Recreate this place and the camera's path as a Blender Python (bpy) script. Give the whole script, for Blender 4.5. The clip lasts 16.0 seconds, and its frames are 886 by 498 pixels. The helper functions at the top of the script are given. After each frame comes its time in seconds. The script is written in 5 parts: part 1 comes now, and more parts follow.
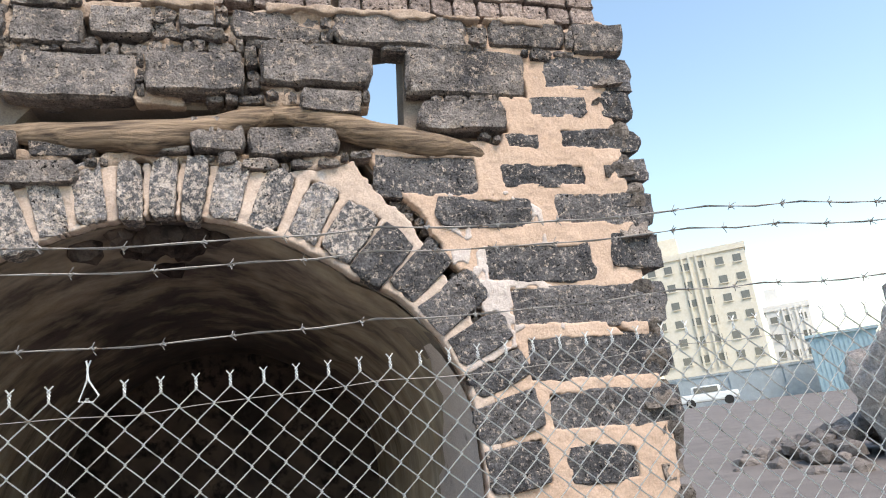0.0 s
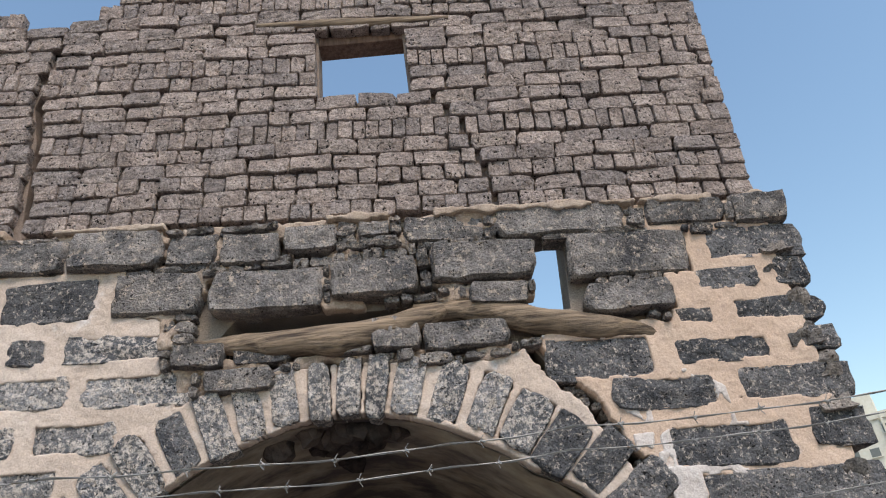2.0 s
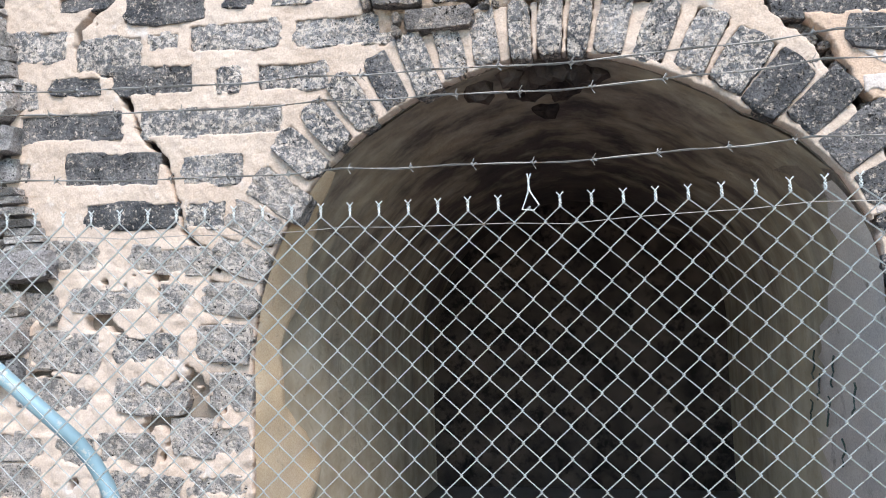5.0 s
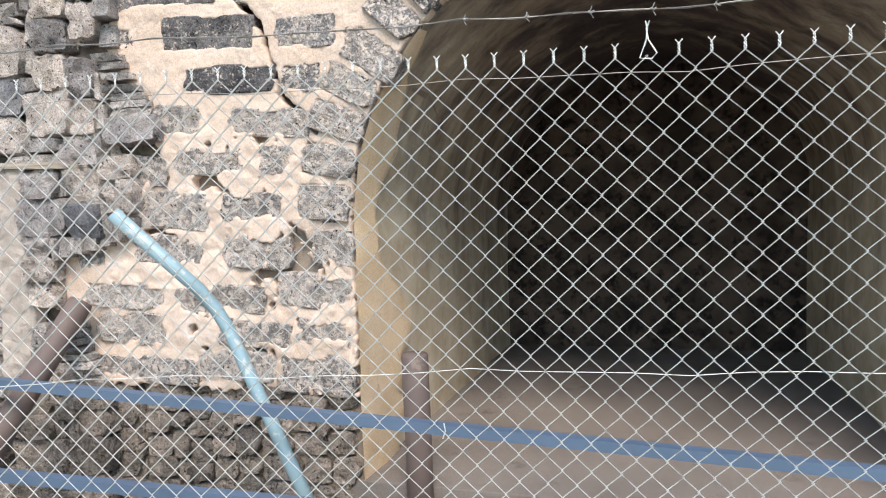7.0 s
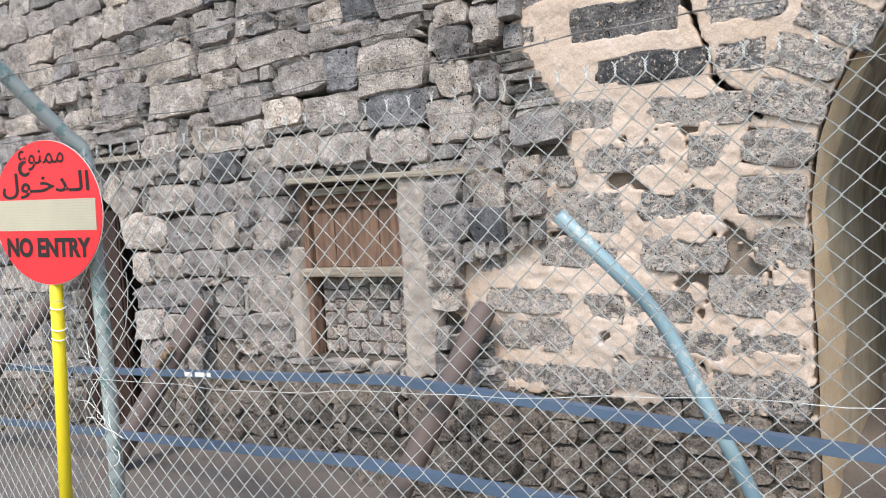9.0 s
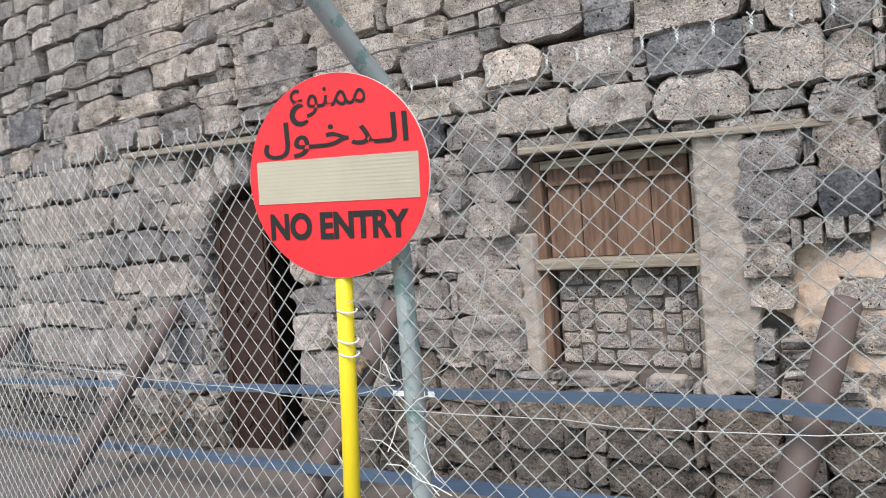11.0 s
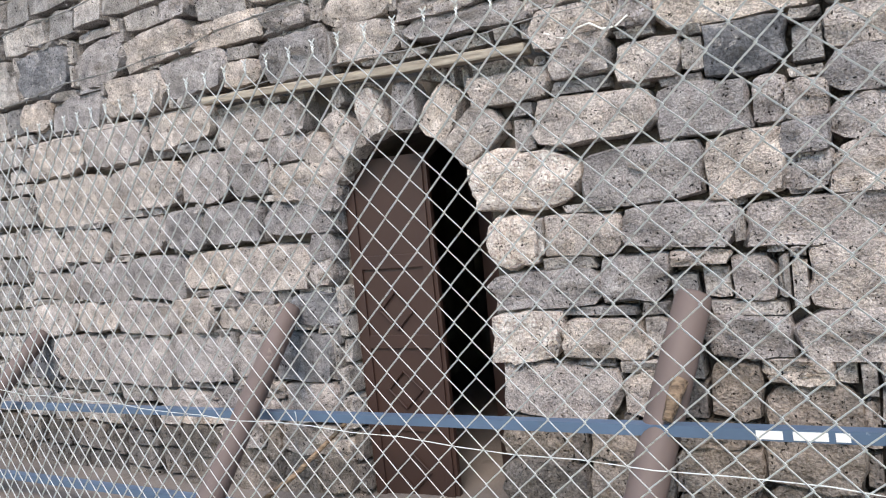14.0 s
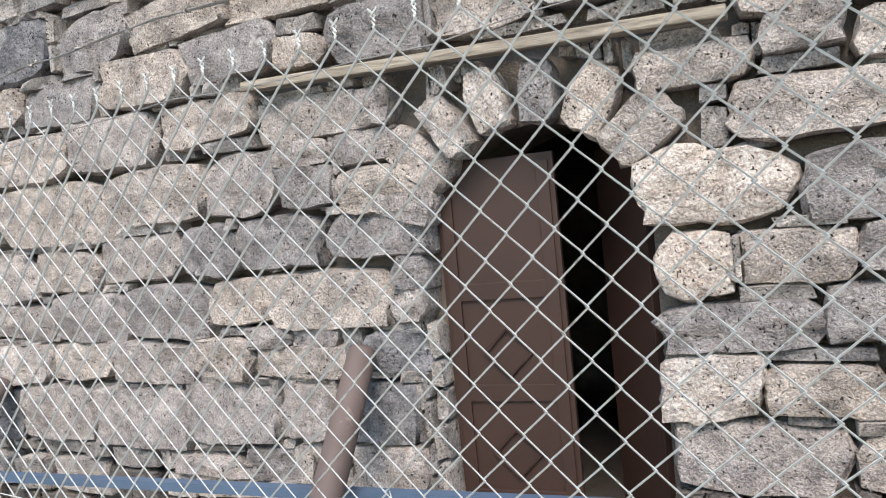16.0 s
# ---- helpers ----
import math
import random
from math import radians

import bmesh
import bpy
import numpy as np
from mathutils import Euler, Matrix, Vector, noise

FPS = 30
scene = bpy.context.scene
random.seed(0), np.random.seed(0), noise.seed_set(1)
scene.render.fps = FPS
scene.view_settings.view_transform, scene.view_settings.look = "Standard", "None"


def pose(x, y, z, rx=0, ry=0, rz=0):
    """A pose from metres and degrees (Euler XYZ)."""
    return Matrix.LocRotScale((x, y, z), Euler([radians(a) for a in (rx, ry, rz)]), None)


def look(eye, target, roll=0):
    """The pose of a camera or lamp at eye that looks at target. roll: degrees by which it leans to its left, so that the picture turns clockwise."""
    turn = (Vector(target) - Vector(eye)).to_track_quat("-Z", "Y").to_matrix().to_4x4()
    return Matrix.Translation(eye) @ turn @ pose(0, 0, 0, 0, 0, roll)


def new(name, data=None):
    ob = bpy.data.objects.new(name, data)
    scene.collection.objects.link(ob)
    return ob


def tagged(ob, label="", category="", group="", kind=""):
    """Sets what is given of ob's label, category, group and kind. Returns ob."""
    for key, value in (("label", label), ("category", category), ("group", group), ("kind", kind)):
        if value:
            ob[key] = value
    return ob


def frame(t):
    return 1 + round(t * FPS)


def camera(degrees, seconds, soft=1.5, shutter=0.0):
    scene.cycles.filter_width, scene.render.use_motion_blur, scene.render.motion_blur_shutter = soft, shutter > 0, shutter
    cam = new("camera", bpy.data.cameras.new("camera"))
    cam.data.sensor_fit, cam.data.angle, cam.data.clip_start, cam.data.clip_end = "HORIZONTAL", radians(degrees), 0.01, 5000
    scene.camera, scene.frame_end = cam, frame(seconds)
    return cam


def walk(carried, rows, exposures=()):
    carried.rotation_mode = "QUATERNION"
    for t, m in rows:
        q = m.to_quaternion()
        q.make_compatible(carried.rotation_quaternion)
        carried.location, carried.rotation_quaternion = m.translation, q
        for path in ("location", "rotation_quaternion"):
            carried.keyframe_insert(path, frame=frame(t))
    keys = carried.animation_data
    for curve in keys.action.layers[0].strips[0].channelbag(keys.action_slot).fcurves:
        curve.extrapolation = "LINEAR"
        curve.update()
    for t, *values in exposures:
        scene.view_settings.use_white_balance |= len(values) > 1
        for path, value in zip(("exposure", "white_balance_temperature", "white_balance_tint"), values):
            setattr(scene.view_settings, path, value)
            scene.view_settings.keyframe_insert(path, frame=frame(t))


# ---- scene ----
cam = camera(63.7, 16.0, soft=1.1)
PATH = [
    (0, (-0.747, -2.925, 1.487), (-0.288, -1.05, 2.012), -7.5),
    (0.5, (-0.757, -2.939, 1.488), (-0.347, -1.119, 2.21), -8.0),
    (1, (-0.776, -2.975, 1.527), (-0.458, -1.193, 2.378), -8.1),
    (1.5, (-0.793, -2.99, 1.536), (-0.595, -1.244, 2.492), -7.8),
    (2, (-0.836, -2.995, 1.543), (-0.751, -1.27, 2.552), -7.4),
    (2.5, (-0.867, -2.991, 1.533), (-0.899, -1.263, 2.54), -6.6),
    (3, (-0.899, -2.986, 1.536), (-1.044, -1.22, 2.463), -5.7),
    (3.5, (-0.933, -2.957, 1.51), (-1.186, -1.136, 2.297), -4.6),
    (4, (-0.963, -2.942, 1.478), (-1.298, -1.066, 2.086), -3.5),
    (4.5, (-1.003, -2.933, 1.451), (-1.398, -1.013, 1.85), -2.5),
    (5, (-1.028, -2.947, 1.389), (-1.451, -1.004, 1.606), -1.8),
    (5.2, (-1.032, -2.947, 1.37), (-1.461, -1.0, 1.525), -1.5),
    (7.3, (-1.244, -3.076, 1.326), (-1.915, -1.197, 1.182), -1.6),
    (7.5, (-1.314, -3.05, 1.333), (-2.088, -1.21, 1.198), -1.8),
    (8, (-1.534, -3.006, 1.357), (-2.534, -1.277, 1.253), -3.0),
    (8.5, (-1.8, -3.064, 1.354), (-2.926, -1.413, 1.263), -3.3),
    (9, (-2.041, -3.176, 1.355), (-3.226, -1.567, 1.26), -3.8),
    (9.5, (-2.386, -3.189, 1.336), (-3.601, -1.603, 1.24), -4.8),
    (10, (-2.809, -3.21, 1.337), (-4.05, -1.644, 1.255), -5.1),
    (10.2, (-2.981, -3.237, 1.329), (-4.224, -1.673, 1.243), -5.0),
    (12.3, (-4.478, -3.127, 1.316), (-5.662, -1.516, 1.248), -4.7),
    (12.5, (-4.623, -3.07, 1.325), (-5.817, -1.466, 1.256), -4.9),
    (13, (-4.967, -3.048, 1.311), (-6.165, -1.449, 1.226), -4.9),
    (13.5, (-5.263, -3.087, 1.317), (-6.438, -1.472, 1.209), -5.1),
    (14, (-5.554, -2.993, 1.33), (-6.669, -1.338, 1.19), -5.9),
    (14.5, (-5.866, -2.953, 1.363), (-6.907, -1.251, 1.223), -4.7),
    (15, (-6.174, -2.973, 1.3), (-7.141, -1.224, 1.217), -3.9),
    (15.5, (-6.449, -2.904, 1.287), (-7.384, -1.138, 1.208), -5.1),
    (16, (-6.66, -2.731, 1.384), (-7.609, -0.974, 1.275), -5.9),
]
walk(cam, [(t, look(eye, target, roll)) for t, eye, target, roll in PATH],
     exposures=[(0, 0.94, 6600, 9), (1.5, 0.52, 6350, 8), (2, 0.47, 6300, 7), (3.5, 0.64, 6150, 6), (5, 1.12, 6000, 6), (7.5, 1.18, 6600, 7), (8.5, 1.04, 6500, 7), (10, 0.72, 6450, 7), (12.5, 0.78, 6600, 9), (14.5, 1.06, 6450, 8), (16, 1.06, 6550, 7)])

# ---- light ----
world = bpy.data.worlds.new("sky")
scene.world = world
world.use_nodes = True
sky = world.node_tree.nodes.new("ShaderNodeTexSky")
sky.sky_type = "NISHITA"
sky.sun_disc = False
sky.sun_elevation = radians(51)
sky.sun_rotation = radians(160)
sky.air_density, sky.dust_density, sky.ozone_density = 1.5, 0.1, 0.3
world.node_tree.nodes["Background"].inputs["Strength"].default_value = 0.137
world.node_tree.links.new(sky.outputs[0], world.node_tree.nodes["Background"].inputs[0])
sun = new("sun", bpy.data.lights.new("sun", "SUN"))
sun.data.energy, sun.data.angle, sun.data.color = 2.55, radians(28), (1.0, 0.865, 0.74)
sun.matrix_world = look((2.7 * 4, -7.3 * 4, 9.6 * 4), (0, 0, 0))

# ---- materials ----


def shader(name):
    m = bpy.data.materials.new(name)
    m.use_nodes = True
    return m, m.node_tree.nodes, m.node_tree.links, m.node_tree.nodes["Principled BSDF"]


def ramp_node(nodes, stops):
    r = nodes.new("ShaderNodeValToRGB")
    els = r.color_ramp.elements
    while len(els) < len(stops):
        els.new(0.5)
    for e, (p, c) in zip(els, stops):
        e.position = p
        e.color = (*c, 1) if len(c) == 3 else c
    return r


def noise_node(nodes, links, vec, scale, detail=5.0, rough=0.6):
    n = nodes.new("ShaderNodeTexNoise")
    n.inputs["Scale"].default_value = scale
    n.inputs["Detail"].default_value = detail
    n.inputs["Roughness"].default_value = rough
    links.new(vec, n.inputs["Vector"])
    return n.outputs["Fac"]


def mix_node(nodes, links, kind, fac, a, b):
    m = nodes.new("ShaderNodeMix")
    m.data_type, m.blend_type = "RGBA", kind
    for sock, v in ((m.inputs[0], fac), (m.inputs[6], a), (m.inputs[7], b)):
        if isinstance(v, (float, int)):
            sock.default_value = v
        elif isinstance(v, tuple):
            sock.default_value = (*v, 1)
        else:
            links.new(v, sock)
    return m.outputs[2]


def place_vec(nodes, links, per_island=False, spread=20.0):
    """World position, shifted piece by piece, and the piece's random number."""
    geo = nodes.new("ShaderNodeNewGeometry")
    if per_island:
        rnd = geo.outputs["Random Per Island"]
    else:
        info = nodes.new("ShaderNodeObjectInfo")
        rnd = info.outputs["Random"]
    mul = nodes.new("ShaderNodeMath")
    mul.operation = "MULTIPLY"
    mul.inputs[1].default_value = spread
    links.new(rnd, mul.inputs[0])
    add = nodes.new("ShaderNodeVectorMath")
    add.operation = "ADD"
    links.new(geo.outputs["Position"], add.inputs[0])
    links.new(mul.outputs[0], add.inputs[1])
    return add.outputs[0], rnd


def rosy(c):
    """The pinkish stone and earth, reddened further to offset a greenish white balance."""
    return c[0] * 1.045, c[1] * 0.985, c[2] * 1.005


def rock(name, dark, light, lime, lime_at=0.62, pits=38.0, relief=0.5, spread=0.35, grain=90.0, per_island=False, tint=None, lime_scale=24.0):
    """Rough pitted stone: tone in clouds, grain, pits, and lime that clings to it in patches."""
    m, nodes, links, bsdf = shader(name)
    dark, light, lime = rosy(dark), rosy(light), rosy(lime)
    vec, rnd = place_vec(nodes, links, per_island)
    clouds = noise_node(nodes, links, vec, 7.0, 6.0)
    fine = noise_node(nodes, links, vec, grain, 3.0, 0.7)
    col = ramp_node(nodes, [(0.3, dark), (0.7, light)])
    links.new(clouds, col.inputs[0])
    grains = ramp_node(nodes, [(0.36, (0.12, 0.12, 0.12)), (0.64, (0.88, 0.88, 0.88))])
    links.new(fine, grains.inputs[0])
    out = mix_node(nodes, links, "OVERLAY", 0.5, col.outputs[0], grains.outputs[0])
    blotch = ramp_node(nodes, [(0.32, (0.18, 0.18, 0.18)), (0.68, (0.82, 0.82, 0.82))])
    links.new(noise_node(nodes, links, vec, 16.0, 6.0, 0.65), blotch.inputs[0])
    out = mix_node(nodes, links, "OVERLAY", 0.42, out, blotch.outputs[0])
    tone = ramp_node(nodes, [(0.0, ((1 - spread) * 0.96, 1 - spread, (1 - spread) * 1.05)), (0.5, (1.0, 1.0, 1.0)), (1.0, tint or (1 + spread * 0.7,) * 3)])
    links.new(rnd, tone.inputs[0])
    out = mix_node(nodes, links, "MULTIPLY", 1.0, out, tone.outputs[0])
    speck = noise_node(nodes, links, vec, lime_scale, 8.0, 0.8)
    limes = ramp_node(nodes, [(lime_at, (0, 0, 0)), (lime_at + 0.07, (1, 1, 1))])
    links.new(speck, limes.inputs[0])
    out = mix_node(nodes, links, "MIX", limes.outputs[0], out, lime)
    pit = ramp_node(nodes, [(0.335, (0, 0, 0)), (0.385, (1, 1, 1))])
    links.new(noise_node(nodes, links, vec, pits * 1.5, 2.0, 0.55), pit.inputs[0])
    gate = ramp_node(nodes, [(0.44, (1, 1, 1)), (0.54, (0, 0, 0))])
    links.new(noise_node(nodes, links, vec, 13.0, 3.0), gate.inputs[0])
    hole = mix_node(nodes, links, "LIGHTEN", 1.0, pit.outputs[0], gate.outputs[0])
    # pits are darkened in the colour too, painting the shade inside them
    out = mix_node(nodes, links, "MULTIPLY", 0.95, out, hole)
    lumps = noise_node(nodes, links, vec, 15.0, 9.0, 0.62)
    height = mix_node(nodes, links, "MIX", 0.88, fine, lumps)
    height = mix_node(nodes, links, "MULTIPLY", 0.8, height, hole)
    bump = nodes.new("ShaderNodeBump")
    bump.inputs["Strength"].default_value = relief
    bump.inputs["Distance"].default_value = 0.075
    links.new(height, bump.inputs["Height"])
    links.new(out, bsdf.inputs["Base Color"])
    links.new(bump.outputs[0], bsdf.inputs["Normal"])
    bsdf.inputs["Roughness"].default_value = 0.92
    bsdf.inputs["Specular IOR Level"].default_value = 0.2
    return m


def plaster(name, main, other, stain, stain_at=0.6, relief=0.25, scale=2.2, per_island=False, rough=0.9):
    """Trowelled lime or mud: broad tone, streaks, fine grit."""
    m, nodes, links, bsdf = shader(name)
    main, other, stain = rosy(main), rosy(other), rosy(stain)
    vec, rnd = place_vec(nodes, links, per_island, 0.0 if not per_island else 9.0)
    broad = noise_node(nodes, links, vec, scale, 6.0)
    col = ramp_node(nodes, [(0.35, main), (0.68, other)])
    links.new(broad, col.inputs[0])
    dirt = ramp_node(nodes, [(stain_at, (0, 0, 0)), (stain_at + 0.12, (1, 1, 1))])
    links.new(noise_node(nodes, links, vec, scale * 3.1, 8.0, 0.7), dirt.inputs[0])
    out = mix_node(nodes, links, "MIX", dirt.outputs[0], col.outputs[0], stain)
    grit = noise_node(nodes, links, vec, 120.0, 3.0, 0.7)
    out = mix_node(nodes, links, "OVERLAY", 0.5, out, grit)
    lump = noise_node(nodes, links, vec, 18.0, 5.0)
    height = mix_node(nodes, links, "MIX", 0.4, lump, grit)
    bump = nodes.new("ShaderNodeBump")
    bump.inputs["Strength"].default_value = relief
    bump.inputs["Distance"].default_value = 0.025
    links.new(height, bump.inputs["Height"])
    links.new(out, bsdf.inputs["Base Color"])
    links.new(bump.outputs[0], bsdf.inputs["Normal"])
    bsdf.inputs["Roughness"].default_value = rough
    bsdf.inputs["Specular IOR Level"].default_value = 0.2
    return m


def timber(name, dark, light, axis_scale=(3, 40, 40), rough=0.85):
    """Weathered wood with grain along its length."""
    m, nodes, links, bsdf = shader(name)
    co = nodes.new("ShaderNodeTexCoord")
    sc = nodes.new("ShaderNodeMapping")
    sc.inputs["Scale"].default_value = axis_scale
    links.new(co.outputs["Object"], sc.inputs["Vector"])
    grain = noise_node(nodes, links, sc.outputs[0], 1.0, 8.0, 0.65)
    col = ramp_node(nodes, [(0.36, dark), (0.60, light)])
    links.new(grain, col.inputs[0])
    wear = noise_node(nodes, links, co.outputs["Object"], 5.0, 5.0)
    out = mix_node(nodes, links, "OVERLAY", 0.4, col.outputs[0], wear)
    bump = nodes.new("ShaderNodeBump")
    bump.inputs["Strength"].default_value = 0.9
    bump.inputs["Distance"].default_value = 0.02
    links.new(grain, bump.inputs["Height"])
    links.new(out, bsdf.inputs["Base Color"])
    links.new(bump.outputs[0], bsdf.inputs["Normal"])
    bsdf.inputs["Roughness"].default_value = rough
    return m


def painted(name, main, worn, worn_at=0.66, rough=0.5, metal=0.0, scale=9.0, relief=0.15):
    """Paint or zinc on metal, chipped and dusty."""
    m, nodes, links, bsdf = shader(name)
    geo = nodes.new("ShaderNodeNewGeometry")
    chips = ramp_node(nodes, [(worn_at, (0, 0, 0)), (worn_at + 0.05, (1, 1, 1))])
    links.new(noise_node(nodes, links, geo.outputs["Position"], scale, 8.0, 0.7), chips.inputs[0])
    dust = noise_node(nodes, links, geo.outputs["Position"], 3.0, 4.0)
    out = mix_node(nodes, links, "MIX", chips.outputs[0], main, worn)
    out = mix_node(nodes, links, "OVERLAY", 0.3, out, dust)
    bump = nodes.new("ShaderNodeBump")
    bump.inputs["Strength"].default_value = relief
    bump.inputs["Distance"].default_value = 0.004
    links.new(chips.outputs[0], bump.inputs["Height"])
    links.new(out, bsdf.inputs["Base Color"])
    links.new(bump.outputs[0], bsdf.inputs["Normal"])
    bsdf.inputs["Roughness"].default_value = rough
    bsdf.inputs["Metallic"].default_value = metal
    return m


BASALT = rock("basalt", (0.052, 0.056, 0.062), (0.20, 0.198, 0.194), (0.56, 0.505, 0.43), 0.545, 62.0, 1.0, 0.35, 130.0, lime_scale=46.0)
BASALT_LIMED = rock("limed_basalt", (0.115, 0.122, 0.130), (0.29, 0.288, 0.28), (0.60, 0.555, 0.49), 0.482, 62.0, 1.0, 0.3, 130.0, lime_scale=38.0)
BASALT_WASHED = rock("lime_washed_basalt", (0.19, 0.188, 0.182), (0.40, 0.385, 0.36), (0.60, 0.555, 0.495), 0.47, 55.0, 1.0, 0.25, 120.0, lime_scale=26.0)
BASALT_BARE = rock("bare_basalt", (0.085, 0.086, 0.088), (0.345, 0.322, 0.292), (0.54, 0.47, 0.385), 0.535, 55.0, 1.0, 0.32, 120.0, lime_scale=26.0)
GREYSTONE = rock("grey_rubble_stone", (0.245, 0.234, 0.226), (0.52, 0.492, 0.464), (0.66, 0.62, 0.56), 0.64, 52.0, 0.9, 0.3, 120.0, tint=(1.22, 1.18, 1.1))
GREYFILL = rock("grey_rubble_chips", (0.23, 0.225, 0.215), (0.50, 0.482, 0.45), (0.62, 0.58, 0.52), 0.64, 52.0, 0.9, 0.35, 120.0, per_island=True)
DARKSTONE = rock("slate_grey_stone", (0.095, 0.102, 0.112), (0.25, 0.255, 0.26), (0.46, 0.45, 0.43), 0.60, 40.0, 0.7, 0.3, lime_scale=9.0)
PALESTONE = rock("lime_smeared_stone", (0.40, 0.365, 0.32), (0.62, 0.57, 0.51), (0.70, 0.65, 0.59), 0.55, 55.0, 0.8, 0.15)
FOOTSTONE = rock("earthy_foot_stone", (0.12, 0.11, 0.096), (0.29, 0.262, 0.228), (0.44, 0.39, 0.32), 0.66, 50.0, 0.9, 0.3)
HEAP_STONE = rock("fallen_stone", (0.12, 0.11, 0.10), (0.26, 0.24, 0.215), (0.40, 0.36, 0.31), 0.68, 30.0, 0.8, 0.3, per_island=True)
MUD_BRICK = rock("mud_brick", (0.262, 0.218, 0.190), (0.395, 0.338, 0.295), (0.38, 0.33, 0.285), 0.64, 40.0, 1.0, 0.2, per_island=True)
MUD_BRICK_ONE = rock("mud_brick_piece", (0.262, 0.218, 0.190), (0.395, 0.338, 0.295), (0.38, 0.33, 0.285), 0.64, 40.0, 1.0, 0.2)
MUD = plaster("mud_mortar", (0.19, 0.155, 0.128), (0.27, 0.22, 0.18), (0.33, 0.28, 0.23), 0.66, 0.8, 6.0)
EARTH_JOINT = plaster("earth_joint", (0.20, 0.175, 0.145), (0.31, 0.27, 0.22), (0.38, 0.32, 0.24), 0.64, 0.9, 5.0)
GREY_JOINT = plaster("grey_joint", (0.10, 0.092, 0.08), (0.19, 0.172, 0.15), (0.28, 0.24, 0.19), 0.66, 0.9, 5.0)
LIME = plaster("pale_beige_pointing", (0.455, 0.378, 0.305), (0.555, 0.48, 0.405), (0.60, 0.58, 0.55), 0.58, 0.4, 1.6)
BED_LIME = plaster("dusty_tan_bedding", (0.36, 0.285, 0.215), (0.50, 0.42, 0.335), (0.24, 0.195, 0.155), 0.56, 0.9, 4.0)
LIME_TAN = plaster("pinkish_tan_pointing", (0.46, 0.35, 0.26), (0.53, 0.42, 0.325), (0.62, 0.59, 0.56), 0.62, 0.4, 1.3)
# near-black: deep shade of the vault put into the colour, along with soot
SOOT_SHADE = plaster("sooty_shaded_plaster", (0.035, 0.03, 0.028), (0.12, 0.095, 0.08), (0.018, 0.016, 0.016), 0.50, 0.5, 2.4)

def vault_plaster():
    """Earth render; soot and painted shade, heaviest on crown and far in, clouded and streaked."""
    m, nodes, links, bsdf = shader("soot_and_shade_render")
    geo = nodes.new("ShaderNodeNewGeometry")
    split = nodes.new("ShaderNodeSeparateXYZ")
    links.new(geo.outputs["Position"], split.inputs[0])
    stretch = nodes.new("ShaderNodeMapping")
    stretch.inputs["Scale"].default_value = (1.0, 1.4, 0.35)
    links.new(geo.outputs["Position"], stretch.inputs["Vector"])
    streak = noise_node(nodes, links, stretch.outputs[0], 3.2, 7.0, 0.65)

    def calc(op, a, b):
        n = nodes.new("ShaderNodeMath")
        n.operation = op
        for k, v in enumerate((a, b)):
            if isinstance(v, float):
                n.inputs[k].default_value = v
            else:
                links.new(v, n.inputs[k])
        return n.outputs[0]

    # painted shade: colour darkens with height and depth, mixed with soot streaks
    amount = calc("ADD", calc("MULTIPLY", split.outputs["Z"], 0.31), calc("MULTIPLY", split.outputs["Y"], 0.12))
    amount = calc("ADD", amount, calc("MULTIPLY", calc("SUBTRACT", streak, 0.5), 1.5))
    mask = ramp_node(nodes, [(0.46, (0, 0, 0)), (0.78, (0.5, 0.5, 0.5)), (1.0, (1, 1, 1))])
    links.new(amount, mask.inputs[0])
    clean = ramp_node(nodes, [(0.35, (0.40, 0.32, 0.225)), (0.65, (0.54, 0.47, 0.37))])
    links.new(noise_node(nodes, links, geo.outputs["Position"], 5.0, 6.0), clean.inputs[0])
    soot_and_shade = ramp_node(nodes, [(0.35, (0.055, 0.045, 0.045)), (0.7, (0.17, 0.125, 0.112))])
    links.new(noise_node(nodes, links, geo.outputs["Position"], 2.6, 6.0, 0.65), soot_and_shade.inputs[0])
    out = mix_node(nodes, links, "MIX", mask.outputs[0], clean.outputs[0], soot_and_shade.outputs[0])
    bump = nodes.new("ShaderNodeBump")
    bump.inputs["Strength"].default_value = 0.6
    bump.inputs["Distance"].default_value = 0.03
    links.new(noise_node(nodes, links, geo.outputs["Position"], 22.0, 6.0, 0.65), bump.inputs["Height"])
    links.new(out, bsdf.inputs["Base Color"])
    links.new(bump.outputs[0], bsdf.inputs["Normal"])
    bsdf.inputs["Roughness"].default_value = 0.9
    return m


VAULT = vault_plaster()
LIME_WHITE = plaster("white_lime_smears", (0.47, 0.425, 0.38), (0.56, 0.525, 0.485), (0.55, 0.53, 0.50), 0.62, 0.5, 4.0)
PALE_RENDER = plaster("greyed_lime_render", (0.46, 0.42, 0.38), (0.62, 0.57, 0.51), (0.22, 0.195, 0.17), 0.58, 0.5, 2.0)
DAUB = plaster("grey_mud_daub", (0.31, 0.285, 0.25), (0.44, 0.41, 0.365), (0.24, 0.21, 0.18), 0.58, 0.7, 5.0)
TAN = plaster("tan_earth_render", (0.56, 0.44, 0.28), (0.66, 0.55, 0.39), (0.40, 0.33, 0.25), 0.60, 0.5, 3.0)
DUST = plaster("dusty_ground", (0.155, 0.143, 0.13), (0.215, 0.198, 0.178), (0.12, 0.11, 0.102), 0.58, 0.8, 1.2)
OLD_WOOD = timber("weathered_log", (0.055, 0.036, 0.025), (0.30, 0.215, 0.145), (2.6, 46, 46))
